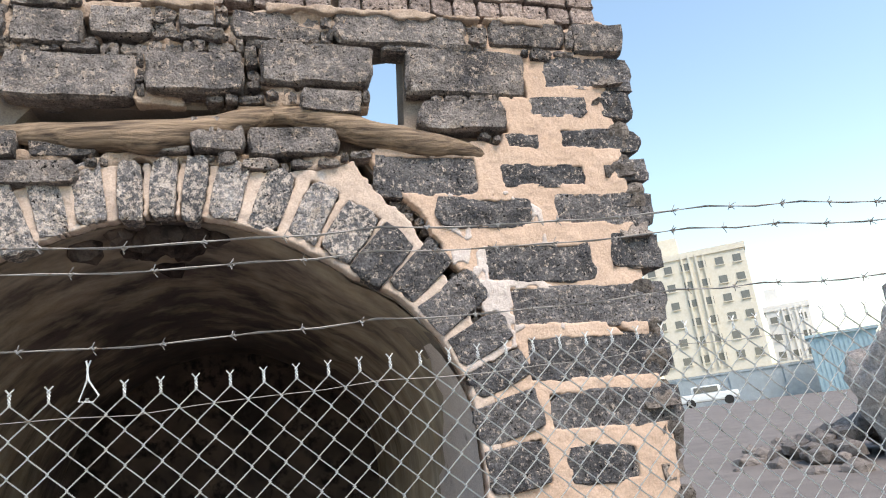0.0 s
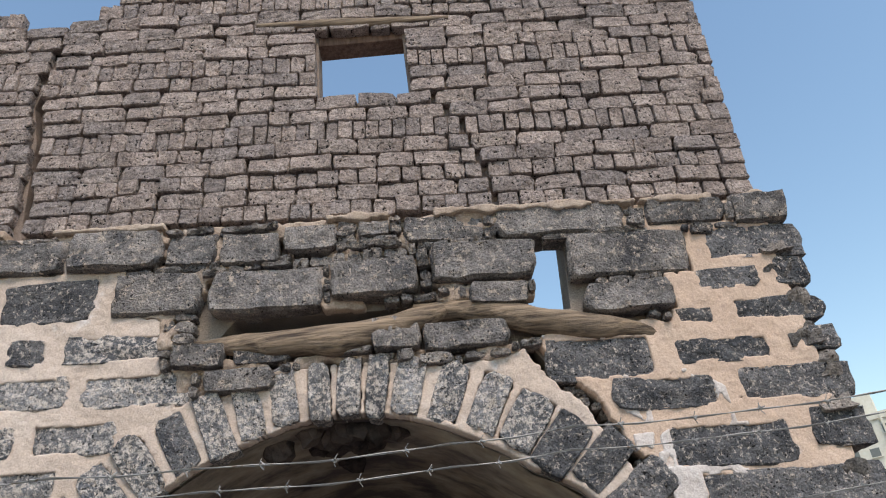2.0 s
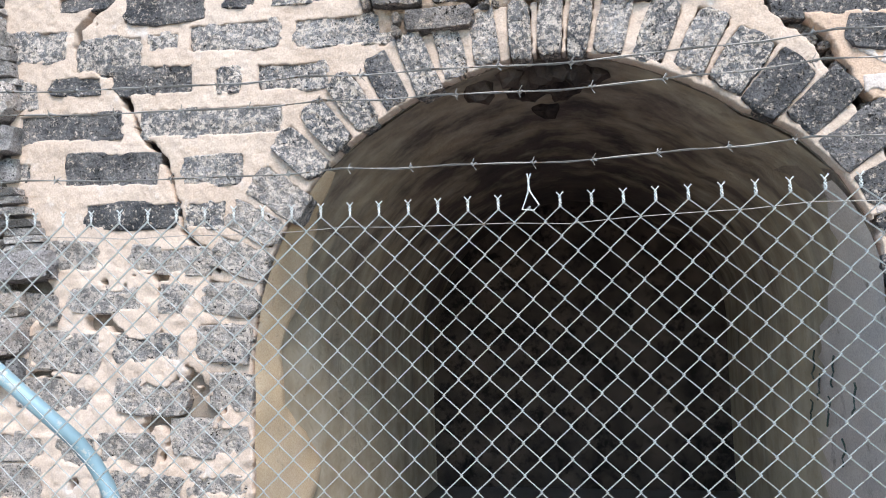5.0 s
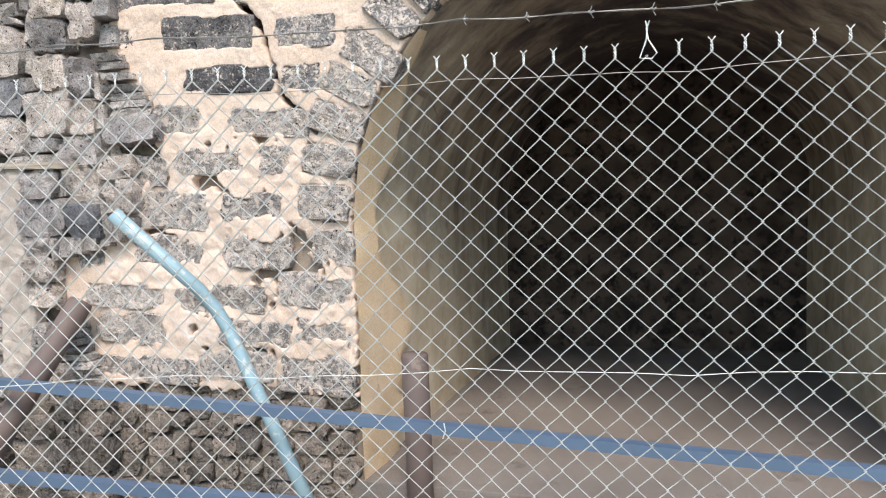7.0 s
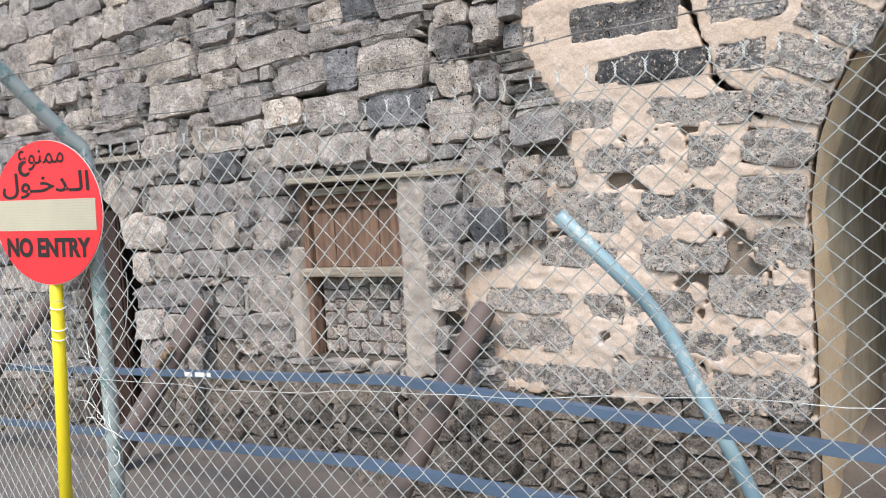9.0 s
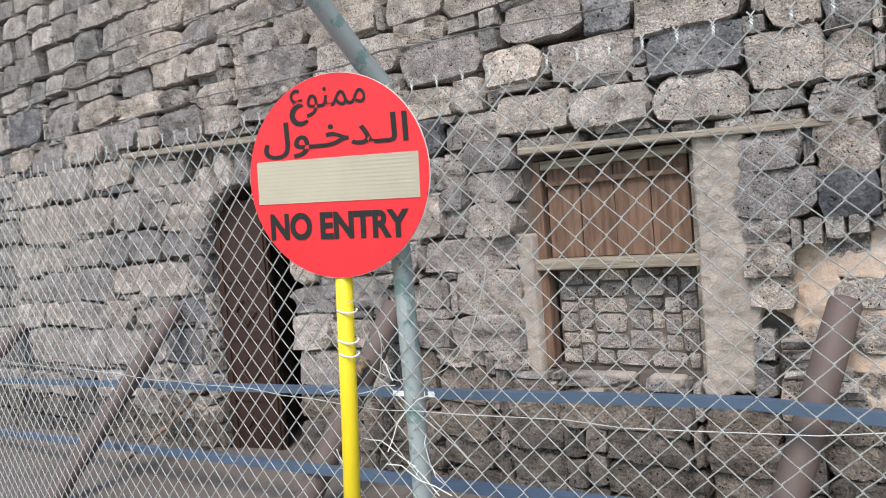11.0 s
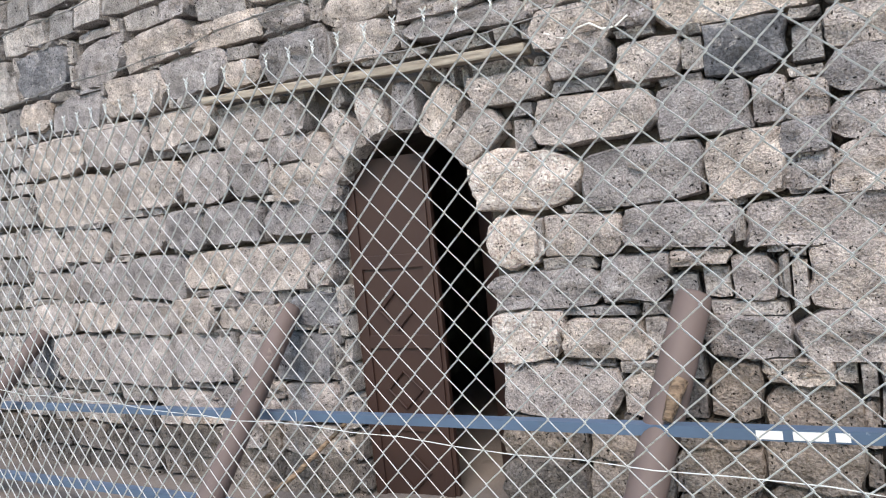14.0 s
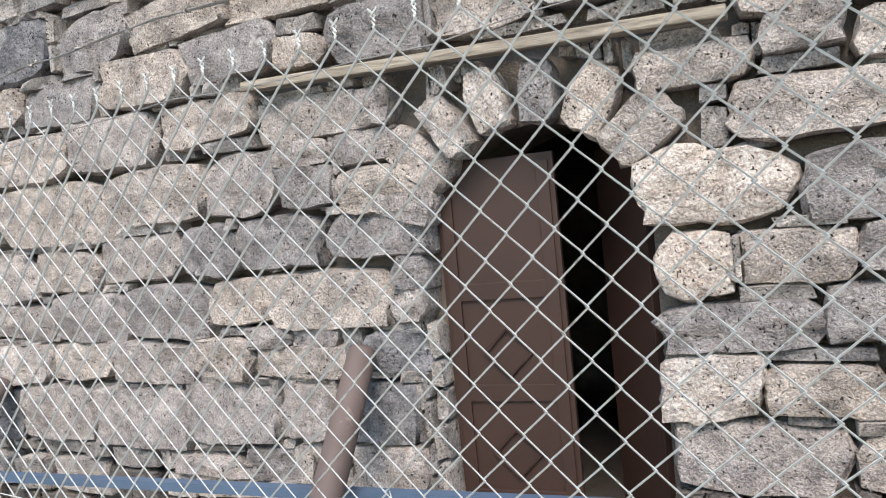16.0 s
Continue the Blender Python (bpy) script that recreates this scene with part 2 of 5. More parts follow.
GREY_WOOD = timber("grey_board", (0.17, 0.14, 0.11), (0.38, 0.33, 0.27))
BROWN_WOOD = timber("brown_shutter_wood", (0.11, 0.062, 0.043), (0.22, 0.135, 0.095), (40, 40, 4))
DOOR_PAINT = painted("brown_door_paint", (0.034, 0.015, 0.011), (0.058, 0.028, 0.021), 0.66, 0.6)
ZINC = painted("galvanised_wire", (0.62, 0.64, 0.64), (0.38, 0.37, 0.35), 0.57, 0.42, 0.25, 30.0)
BARB = painted("rusty_barbed_wire", (0.28, 0.27, 0.26), (0.16, 0.12, 0.09), 0.58, 0.6, 0.5, 30.0)
PIPE_BLUE = painted("pale_blue_pipe_paint", (0.23, 0.34, 0.40), (0.42, 0.45, 0.45), 0.56, 0.5, 0.1, 14.0)
PIPE_ZINC = painted("galvanised_pipe", (0.36, 0.41, 0.43), (0.20, 0.30, 0.31), 0.53, 0.5, 0.3, 16.0)
BAR_BLUE = painted("faded_blue_bar_paint", (0.085, 0.13, 0.205), (0.28, 0.33, 0.38), 0.68, 0.5, 0.1, 8.0)
POLE_BROWN = painted("dull_brown_pole_paint", (0.115, 0.085, 0.079), (0.19, 0.15, 0.135), 0.62, 0.7, 0.0, 5.0, 0.3)
RED = painted("red_sign_face", (0.74, 0.018, 0.03), (0.70, 0.02, 0.03), 0.66, 0.45, 0.0, 7.0, 0.0)
SIGN_WHITE = painted("reflective_band", (0.44, 0.405, 0.32), (0.40, 0.365, 0.29), 0.7, 0.35, 0.0, 4.0, 0.0)
BAND_LINE = painted("band_rib", (0.40, 0.365, 0.285), (0.37, 0.34, 0.265), 0.7, 0.4, 0.0, 4.0, 0.0)
BLACK = painted("black_lettering", (0.01, 0.012, 0.012), (0.018, 0.018, 0.018), 0.7, 0.8, 0.0, 9.0, 0.0)
SCRAWL = painted("dark_green_scrawl_paint", (0.03, 0.055, 0.05), (0.08, 0.10, 0.09), 0.55, 0.7, 0.0, 20.0, 0.0)
YELLOW = painted("yellow_pole_paint", (0.80, 0.62, 0.02), (0.72, 0.58, 0.12), 0.64, 0.45, 0.0, 9.0)
TIE = painted("white_cable_tie", (0.78, 0.77, 0.74), (0.6, 0.58, 0.55), 0.7, 0.5)
FACADE_CREAM = painted("cream_render", (0.66, 0.615, 0.52), (0.58, 0.54, 0.45), 0.62, 0.9, 0.0, 0.3)
FACADE_WHITE = painted("white_render", (0.74, 0.72, 0.68), (0.66, 0.64, 0.6), 0.62, 0.9, 0.0, 0.3)
GLASS_DARK = painted("dark_window_glass", (0.15, 0.15, 0.14), (0.2, 0.2, 0.18), 0.7, 0.15, 0.0, 1.0)
TEAL = painted("pale_blue_sheeting", (0.30, 0.42, 0.48), (0.42, 0.48, 0.5), 0.6, 0.6, 0.0, 0.8)
CAR_PAINT = painted("white_car_paint", (0.72, 0.74, 0.74), (0.6, 0.62, 0.62), 0.7, 0.25, 0.0, 2.0)
FAR_BLUE = painted("faded_blue_wall_paint", (0.30, 0.345, 0.375), (0.40, 0.43, 0.45), 0.55, 0.8, 0.0, 0.5)
TYRE = painted("tyre_rubber", (0.02, 0.02, 0.02), (0.04, 0.04, 0.04), 0.7, 0.9)

# ---- building tools ----


def part(name, bm, material, parent, label="", smooth=False):
    me = bpy.data.meshes.new(name)
    bm.normal_update()
    bm.to_mesh(me)
    bm.free()
    return piece(name, me, material, parent, label, smooth)


def piece(name, me, material, parent=None, label="", smooth=False, m=None):
    ob = new(name, me)
    if material is not None and not me.materials:
        me.materials.append(material)
    if smooth:
        me.polygons.foreach_set("use_smooth", [True] * len(me.polygons))
    if parent is not None:
        ob.parent = parent
    if m is not None:
        ob.matrix_basis = m
    if label:
        ob["label"] = label
    return ob


def raw(name, verts, faces, material, parent=None, label="", smooth=False):
    me = bpy.data.meshes.new(name)
    me.from_pydata(verts, [], faces)
    me.update()
    return piece(name, me, material, parent, label, smooth)


def empty(name, m=None):
    ob = new(name)
    if m is not None:
        ob.matrix_basis = m
    return ob


def box_bm(x0, x1, y0, y1, z0, z1, bevel=0.0, bm=None):
    bm = bm or bmesh.new()
    made = bmesh.ops.create_cube(bm, size=1)["verts"]
    bmesh.ops.scale(bm, vec=(x1 - x0, y1 - y0, z1 - z0), verts=made)
    bmesh.ops.translate(bm, vec=((x0 + x1) / 2, (y0 + y1) / 2, (z0 + z1) / 2), verts=made)
    if bevel:
        edges = {e for v in made for e in v.link_edges}
        bmesh.ops.bevel(bm, geom=list(edges), offset=bevel, segments=2, profile=0.6, affect="EDGES")
    return bm


def prism(outline, holes, y0, y1):
    """A slab in the x-z plane from y0 (front) to y1 with holes right through it."""
    bm = bmesh.new()
    edges = []
    for loop in (outline, *holes):
        vs = [bm.verts.new((x, y0, z)) for x, z in loop]
        edges += [bm.edges.new((vs[i], vs[(i + 1) % len(vs)])) for i in range(len(vs))]
    bmesh.ops.triangle_fill(bm, use_beauty=True, edges=edges, normal=(0, -1, 0))
    made = bmesh.ops.extrude_face_region(bm, geom=bm.faces[:])["geom"]
    bmesh.ops.translate(bm, vec=(0, y1 - y0, 0), verts=[g for g in made if isinstance(g, bmesh.types.BMVert)])
    bmesh.ops.recalc_face_normals(bm, faces=bm.faces[:])
    return bm


def tube(points, radius, sides=8, caps=True, bm=None, radii=None):
    """A round bar along points."""
    bm = bm or bmesh.new()
    pts = [Vector(p) for p in points]
    rings = []
    up = Vector((0.13, 0.31, 0.94))
    for i, p in enumerate(pts):
        d = (pts[min(i + 1, len(pts) - 1)] - pts[max(i - 1, 0)]).normalized()
        a = d.cross(up)
        if a.length < 0.05:
            a = d.cross(Vector((1, 0, 0)))
        a.normalize()
        b = d.cross(a)
        r = radii[i] if radii else radius
        rings.append([bm.verts.new(p + (a * math.cos(k * 2 * math.pi / sides) + b * math.sin(k * 2 * math.pi / sides)) * r) for k in range(sides)])
    for u, v in zip(rings, rings[1:]):
        for k in range(sides):
            bm.faces.new((u[k], u[(k + 1) % sides], v[(k + 1) % sides], v[k]))
    if caps:
        bm.faces.new(rings[0][::-1])
        bm.faces.new(rings[-1])
    return bm


def cloud(x, z, s=1.0, seed=0.0):
    """Smooth noise from -1 to 1 for numbers or whole arrays."""
    table = CLOUD_TABLES.setdefault(seed, np.random.default_rng(int(seed * 17) + 5).uniform(-1, 1, (128, 128)))
    x, z = np.asarray(x) * s + 640.0, np.asarray(z) * s + 640.0
    i, j = np.floor(x).astype(int), np.floor(z).astype(int)
    u, v = x - i, z - j
    u, v = u * u * (3 - 2 * u), v * v * (3 - 2 * v)
    i0, i1, j0, j1 = i % 128, (i + 1) % 128, j % 128, (j + 1) % 128
    return (table[i0, j0] * (1 - u) + table[i1, j0] * u) * (1 - v) + (table[i0, j1] * (1 - u) + table[i1, j1] * u) * v


CLOUD_TABLES = {}


def soft_noise(x, z, s=1.0, seed=0.0):
    return noise.noise(Vector((x * s, seed, z * s)))


def stone_mesh(name, seed, rounding, bulge, ragged, nx=8, nz=6):
    """A stone of unit size: its face at y = -1, its back at y = 0, with chipped corners and an uneven, pillowed face."""
    rnd = random.Random(seed)
    verts, faces = [], []
    chips = {(a, b): rounding * rnd.choice((0.4, 0.8, 1.2, 2.2, 3.2)) for a in (-1, 1) for b in (-1, 1)}
    slant = [rnd.uniform(-1, 1) * rounding * 0.35 for _ in range(4)]
    lean = (rnd.uniform(-1, 1) * 0.09, rnd.uniform(-1, 1) * 0.09)
    o = Vector((rnd.uniform(0, 90), rnd.uniform(0, 90), rnd.uniform(0, 90)))
    for j in range(nz + 1):
        for i in range(nx + 1):
            u, v = i / nx * 2 - 1, j / nz * 2 - 1
            u, v = (0.93 * (1 if u > 0 else -1) if i in (1, nx - 1) else u), (0.90 * (1 if v > 0 else -1) if j in (1, nz - 1) else v)
            r = max(abs(u), abs(v))
            cut = 1 - min(0.30, chips[(1 if u > 0 else -1, 1 if v > 0 else -1)]) * (abs(u * v) ** 4)
            x, z = u + slant[0] * v + slant[1] * v * v * 0.4, v + slant[2] * u * 0.6 + slant[3] * u * u * 0.3
            wob = noise.noise_vector(Vector((u * 1.6, v * 1.6, 0)) + o) * 1.5 + noise.noise_vector(Vector((u * 5.0, 7.0, v * 5.0)) + o) * 0.9
            rough = noise.noise(Vector((u * 2.3, 3.0, v * 2.3)) + o) * 1.6 + noise.noise(Vector((u * 6.0, v * 6.0, 11.0)) + o) * 1.1
            depth = -1 + bulge * (r > 0.99) + bulge * 0.25 * r ** 4 + lean[0] * u + lean[1] * v + rough * ragged * 1.6
            verts.append((0.5 * (x * cut + wob.x * ragged), min(depth, -0.35), 0.5 * (z * cut + wob.z * ragged)))
    w = nx + 1
    for j in range(nz):
        for i in range(nx):
            a = j * w + i
            faces.append((a, a + 1, a + w + 1, a + w))
    rim = [i for i in range(w)] + [j * w + nx for j in range(1, nz + 1)] + [nz * w + i for i in range(nx - 1, -1, -1)] + [j * w for j in range(nz - 1, 0, -1)]
    base = len(verts)
    for k in rim:
        x, _, z = verts[k]
        verts.append((x * 0.97, 0.0, z * 0.97))
    n = len(rim)
    for k in range(n):
        faces.append((rim[(k + 1) % n], rim[k], base + k, base + (k + 1) % n))
    me = bpy.data.meshes.new(name)
    me.from_pydata(verts, [], faces)
    me.update()
    me.polygons.foreach_set("use_smooth", [k < nx * nz for k in range(len(me.polygons))])
    edge_rim = set(rim)
    inner = {j * w + i for j in range(1, nz) for i in range(1, nx) if i in (1, nx - 1) or j in (1, nz - 1)}
    for e in me.edges:
        if e.vertices[0] in inner and e.vertices[1] in inner:
            e.use_edge_sharp = True
        if e.vertices[0] in edge_rim and e.vertices[1] in edge_rim:
            e.use_edge_sharp = True
    return me


def stone_set(count, seed, material, rounding, bulge, ragged):
    out = []
    for k in range(count):
        me = stone_mesh("stone", seed + k, rounding, bulge, ragged)
        me.materials.append(material)
        out.append(me)
    return out


def free_rects(taken, x0, x1, z0, z1, inside, seed, wide=(0.18, 0.42), tall=(0.13, 0.22), cell=0.02, least=0.04):
    """Fills what the taken rectangles leave free with stones big and small."""
    rnd = random.Random(seed)
    nx, nz = int((x1 - x0) / cell), int((z1 - z0) / cell)
    busy = np.zeros((nz, nx), bool)
    for a, b, c, d in taken:
        busy[max(0, round((c - z0) / cell)):max(0, round((d - z0) / cell)), max(0, round((a - x0) / cell)):max(0, round((b - x0) / cell))] = True
    for j in range(nz):
        for i in range(nx):
            if not busy[j, i] and not inside(x0 + (i + 0.5) * cell, z0 + (j + 0.5) * cell):
                busy[j, i] = True
    out = []
    for j in range(nz):
        i = 0
        while i < nx:
            if busy[j, i]:
                i += 1
                continue
            w, h = int(rnd.uniform(*wide) / cell), int(rnd.uniform(*tall) / cell)
            e = i
            while e < nx and e - i < w and not busy[j, e]:
                e += 1
            k = j
            while k < nz and k - j < h and not busy[k, i:e].any():
                k += 1
            busy[j:k, i:e] = True
            if (e - i) * cell >= least and (k - j) * cell >= least:
                out.append((x0 + i * cell, x0 + e * cell, z0 + j * cell, z0 + k * cell))
            i = e
    return out


def stones_joined(name, rects, back, front, seed, material, parent, label, rounding=0.2, ragged=0.05, lean=0.0):
    """Many stones in one mesh, each an island."""
    rnd = random.Random(seed)
    forms = [stone_mesh("form", seed * 50 + k, rounding, 0.3, ragged, 4, 3) for k in range(8)]
    data = [([v.co.copy() for v in f.vertices], [tuple(p.vertices) for p in f.polygons]) for f in forms]
    for f in forms:
        bpy.data.meshes.remove(f)
    verts, faces = [], []
    for a, b, c, d in rects:
        vs, fs = rnd.choice(data)
        w, h = (b - a) * 0.95, (d - c) * 0.95
        dep = back - front + rnd.uniform(-0.03, 0.02)
        o = len(verts)
        for v in vs:
            verts.append(((a + b) / 2 + v.x * w, back + v.y * dep, (c + d) / 2 + v.z * h + lean * v.x * w))
        faces += [tuple(o + k for k in f) for f in fs]
    return tagged(raw(name, verts, faces, material, parent, label), kind="stuff")


def stones_apart(name, rects, back, front, seed, material, parent, rounding=0.12, ragged=0.05, lean=0.0):
    """Stones as pieces of their own that share a few forms."""
    rnd = random.Random(seed)
    forms = stone_set(8, seed * 50, material, rounding, 0.12, ragged)
    turn = math.degrees(math.atan(-lean))
    for a, b, c, d in rects:
        piece(name, rnd.choice(forms), None, parent, m=pose((a + b) / 2, back, (c + d) / 2, rnd.uniform(-3, 3), turn + rnd.uniform(-2, 2), rnd.uniform(-3, 3)) @ Matrix.Diagonal((b - a - 0.006, back - front + rnd.uniform(-0.02, 0.02), d - c - 0.006, 1)))


def sheet(name, keep, x0, x1, z0, z1, front, back, cell, material, parent, label="", rough=1.0, dip=None):
    """A coat of mortar on a wall, with ragged gaps wherever keep(x, z) is false; dip sinks its face."""
    nx, nz = int((x1 - x0) / cell), int((z1 - z0) / cell)
    cx, cz = np.meshgrid(x0 + (np.arange(nx) + 0.5) * cell, z0 + (np.arange(nz) + 0.5) * cell)
    on = np.zeros((nz + 2, nx + 2), bool)
    on[1:-1, 1:-1] = keep(cx, cz)
    gx, gz = np.meshgrid(np.arange(nx + 1), np.arange(nz + 1))
    px, pz = x0 + gx * cell, z0 + gz * cell
    count = on[:-1, :-1].astype(int) + on[1:, :-1] + on[:-1, 1:] + on[1:, 1:]
    rim = (count > 0) & (count < 4)
    weight = rim.astype(float)
    for _ in range(2):
        sx, sz, sn = np.zeros_like(px), np.zeros_like(pz), np.zeros_like(px)
        for dj, di in ((0, 1), (0, -1), (1, 0), (-1, 0)):
            w = np.roll(weight, (dj, di), (0, 1))
            sx += np.roll(px, (dj, di), (0, 1)) * w
            sz += np.roll(pz, (dj, di), (0, 1)) * w
            sn += w
        ok = rim & (sn > 1)
        px = np.where(ok, 0.5 * px + 0.5 * sx / np.maximum(sn, 1), px)
        pz = np.where(ok, 0.5 * pz + 0.5 * sz / np.maximum(sn, 1), pz)
    used = count > 0
    n = int(used.sum())
    index = -np.ones((nz + 1, nx + 1), int)
    index[used] = np.arange(n)
    fx, fz = px[used], pz[used]
    dy = rough * (0.006 * cloud(fx, fz, 6.0, 3.0) + 0.0035 * cloud(fx, fz, 19.0, 8.0) + 0.002 * cloud(fx, fz, 55.0, 9.0))
    dy += np.where(rim[used], 0.003, 0.0)
    if dip is not None:
        dy += dip(fx, fz)
    verts = np.concatenate([np.stack([fx, np.minimum(front + dy, back - 0.002), fz], 1), np.stack([fx, np.full(n, back), fz], 1)])
    core = on[1:-1, 1:-1]
    a, b, c, d = index[:-1, :-1], index[:-1, 1:], index[1:, 1:], index[1:, :-1]
    quads = [np.stack([a[core], b[core], c[core], d[core]], 1)]
    for p, q, other in ((a, b, on[:-2, 1:-1]), (b, c, on[1:-1, 2:]), (c, d, on[2:, 1:-1]), (d, a, on[1:-1, :-2])):
        side = core & ~other
        quads.append(np.stack([q[side], p[side], p[side] + n, q[side] + n], 1))
    return raw(name, verts.tolist(), np.concatenate(quads).tolist(), material, parent, label, True)


# ---- ground ----


def ground_z(x, y):
    fall = 0.05 * min(0.0, max(-9.0, x + 4.0))
    dip = max(0.0, min(1.0, (x + 5.6) / 1.1)) * max(0.0, min(1.0, (y + 1.9) / 0.7)) * max(0.0, min(1.0, (4.5 - x) / 2.0)) * max(0.0, min(1.0, (5.0 - y) / 1.5))
    near = max(0.0, 1 - abs(y + 1.0) / 30)
    rise = 1.75 * max(0.0, min(1.0, (y - 6.0) / 34.0))
    return fall * near + 0.03 * soft_noise(x, y, 0.8, 1.0) + 0.012 * soft_noise(x, y, 4.0, 2.0) - 0.02 - 0.24 * dip + rise


def make_ground():
    xs = sorted({*np.arange(-16, 8, 0.2).round(2), *(-16 - 1.35 ** k for k in range(1, 25)), *(8 + 1.35 ** k for k in range(1, 25))})
    ys = sorted({*np.arange(-6, 6, 0.2).round(2), *(-6 - 1.35 ** k for k in range(1, 25)), *(6 + 1.35 ** k for k in range(1, 25))})
    verts = [(x, y, ground_z(x, y)) for y in ys for x in xs]
    w = len(xs)
    faces = [(j * w + i, j * w + i + 1, (j + 1) * w + i + 1, (j + 1) * w + i) for j in range(len(ys) - 1) for i in range(w - 1)]
    tagged(raw("ground", verts, faces, DUST, smooth=True), "dusty grey-brown bare earth with small lumps", "ground", kind="structure")


make_ground()

# ---- tower: base wall, arch, vault ----
ARCH_X, ARCH_Z, ARCH_A, ARCH_B = -1.28, 1.24, 1.27, 1.24
SLOPE = -0.055


def swell_at(deg):
    """How far the cracked arch has spread, by the angle round its ring."""
    return np.interp(deg, [0, 10, 20, 30, 40, 49, 60, 75, 90, 105, 120], [0.02, 0.05, 0.09, 0.10, 0.085, 0.03, 0.03, 0.045, 0.04, 0.01, 0.0])


def ring_point(deg, out=0.0):
    """A point on the ring's inner edge, or that far out from it."""
    r, k = math.radians(deg), out + float(swell_at(deg))
    return ARCH_X + (ARCH_A + k) * math.cos(r), ARCH_Z + (ARCH_B + k) * math.sin(r)


def arch_edge(n=40):
    """From the right foot over the crown to the left foot."""
    pts = [(ARCH_X + ARCH_A + 0.01, -0.4), (ARCH_X + ARCH_A + 0.015, ARCH_Z * 0.5)]
    pts += [ring_point(k * 180 / n) for k in range(n + 1)]
    return pts + [(ARCH_X - ARCH_A, ARCH_Z * 0.5), (ARCH_X - ARCH_A, -0.4)]


def in_arch(x, z, grow=0.0):
    deg = np.degrees(np.arctan2(np.maximum(z - ARCH_Z, 0.0), x - ARCH_X))
    k = grow + swell_at(deg)
    return np.where(z < ARCH_Z, np.abs(x - ARCH_X) < ARCH_A + k, ((x - ARCH_X) / (ARCH_A + k)) ** 2 + ((z - ARCH_Z) / (ARCH_B + k)) ** 2 < 1)


def ledge(x):
    return 3.47 + SLOPE * (x + 0.2)


def corner(z):
    """The tower's outer edge."""
    return 0.895 + 0.045 * np.clip((z - 1.1) / 1.6, 0.0, 1.0) + 0.02 * cloud(0.0, z, 5.0, 5.0)


wall_tower = tagged(empty("wall_tower"), "ruined tower wall of dark basalt blocks in beige pointing, cracked over its arch", "wall", kind="structure")
SLOT = [(-0.33, 2.92), (-0.125, 2.93), (-0.09, 3.37), (-0.245, 3.35)]
outline = [(0.9, -0.4)] + [(corner(z) - 0.03, z) for z in (0.5, 1.0, 1.5, 2.0, 2.5, 3.0)] + [(0.88, ledge(0.88)), (-4.2, ledge(-4.2)), (-4.2, -0.4)] + arch_edge()[::-1]
CRACK_RIGHT = [(-0.36, 2.76), (-0.31, 2.66), (-0.23, 2.55), (-0.13, 2.45), (-0.05, 2.26), (0.06, 2.08), (0.08, 2.0)]
CRACK_LEFT = [(-3.22, 3.44), (-3.19, 3.21), (-3.28, 3.05), (-3.48, 2.92), (-3.49, 2.76), (-3.28, 2.66), (-3.13, 2.36), (-3.0, 2.21), (-2.92, 1.99), (-2.89, 1.86), (-2.72, 1.69)]


def cleft(line, width):
    """A long thin gap along a crack, widest in its middle."""
    n = len(line) - 1
    left, right = [], []
    for i, (x, z) in enumerate(line):
        a, b = line[max(0, i - 1)], line[min(n, i + 1)]
        dx, dz = b[0] - a[0], b[1] - a[1]
        k = math.hypot(dx, dz)
        w = width * (0.35 + 0.65 * math.sin(math.pi * (i + 0.3) / (n + 0.6)))
        left.append((x - dz / k * w, z + dx / k * w))
        right.append((x + dz / k * w, z - dx / k * w))
    return left + right[::-1]


CAVITY = [(-1.78, 2.955), (-1.5, 2.94), (-1.2, 2.935), (-0.9, 2.97), (-0.85, 3.02), (-1.2, 3.03), (-1.7, 3.05)]
part("wall_core", prism(outline, [SLOT, cleft(CRACK_RIGHT, 0.034), cleft(CRACK_LEFT[2:], 0.032), CAVITY], 0.05, 0.24), EARTH_JOINT, wall_tower, "earthy mortar core of the wall")
back_line = [(0.85, -0.4), (0.85, 3.0), (-4.2, 3.0), (-4.2, -0.4)] + arch_edge()[::-1]
part("wall_back", prism(back_line, [], 0.241, 0.62), EARTH_JOINT, wall_tower, "rubble back of the wall")


def vault():
    """A deep barrel vault behind the arch, ending in a blind wall."""
    bm = bmesh.new()
    prof = arch_edge(40)
    rings = []
    ys = [0.045, 0.2, 0.4, 0.7, 1.0, 1.4, 1.8, 2.3, 2.8, 3.4]
    for y in ys:
        ring = []
        for x, z in prof:
            s = 1.004 - 0.012 * y
            k = 1 + 0.012 * soft_noise(x + y, z, 2.0, 4.0) + 0.006 * soft_noise(x, z + y, 7.0, 6.0)
            ring.append(bm.verts.new((ARCH_X + (x - ARCH_X) * s * min(k, 0.999 if y < 0.7 else 1.02), y, z if z < 0 else z * (1.0 - 0.008 * y) * (k if y > 0.3 else min(k, 1.0)))))
        rings.append(ring)
    for u, v in zip(rings, rings[1:]):
        for a in range(len(prof) - 1):
            bm.faces.new((u[a], v[a], v[a + 1], u[a + 1]))
    return bm


room = tagged(empty("vault"), "plastered barrel vault, soot and painted shade darkening it inwards", "vault", kind="structure")
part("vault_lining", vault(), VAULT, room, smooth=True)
part("vault_floor", box_bm(-2.6, 0.02, 0.0, 3.3, -0.5, 0.01, 0.005), DUST, room, "sandy earth floor of the vault")


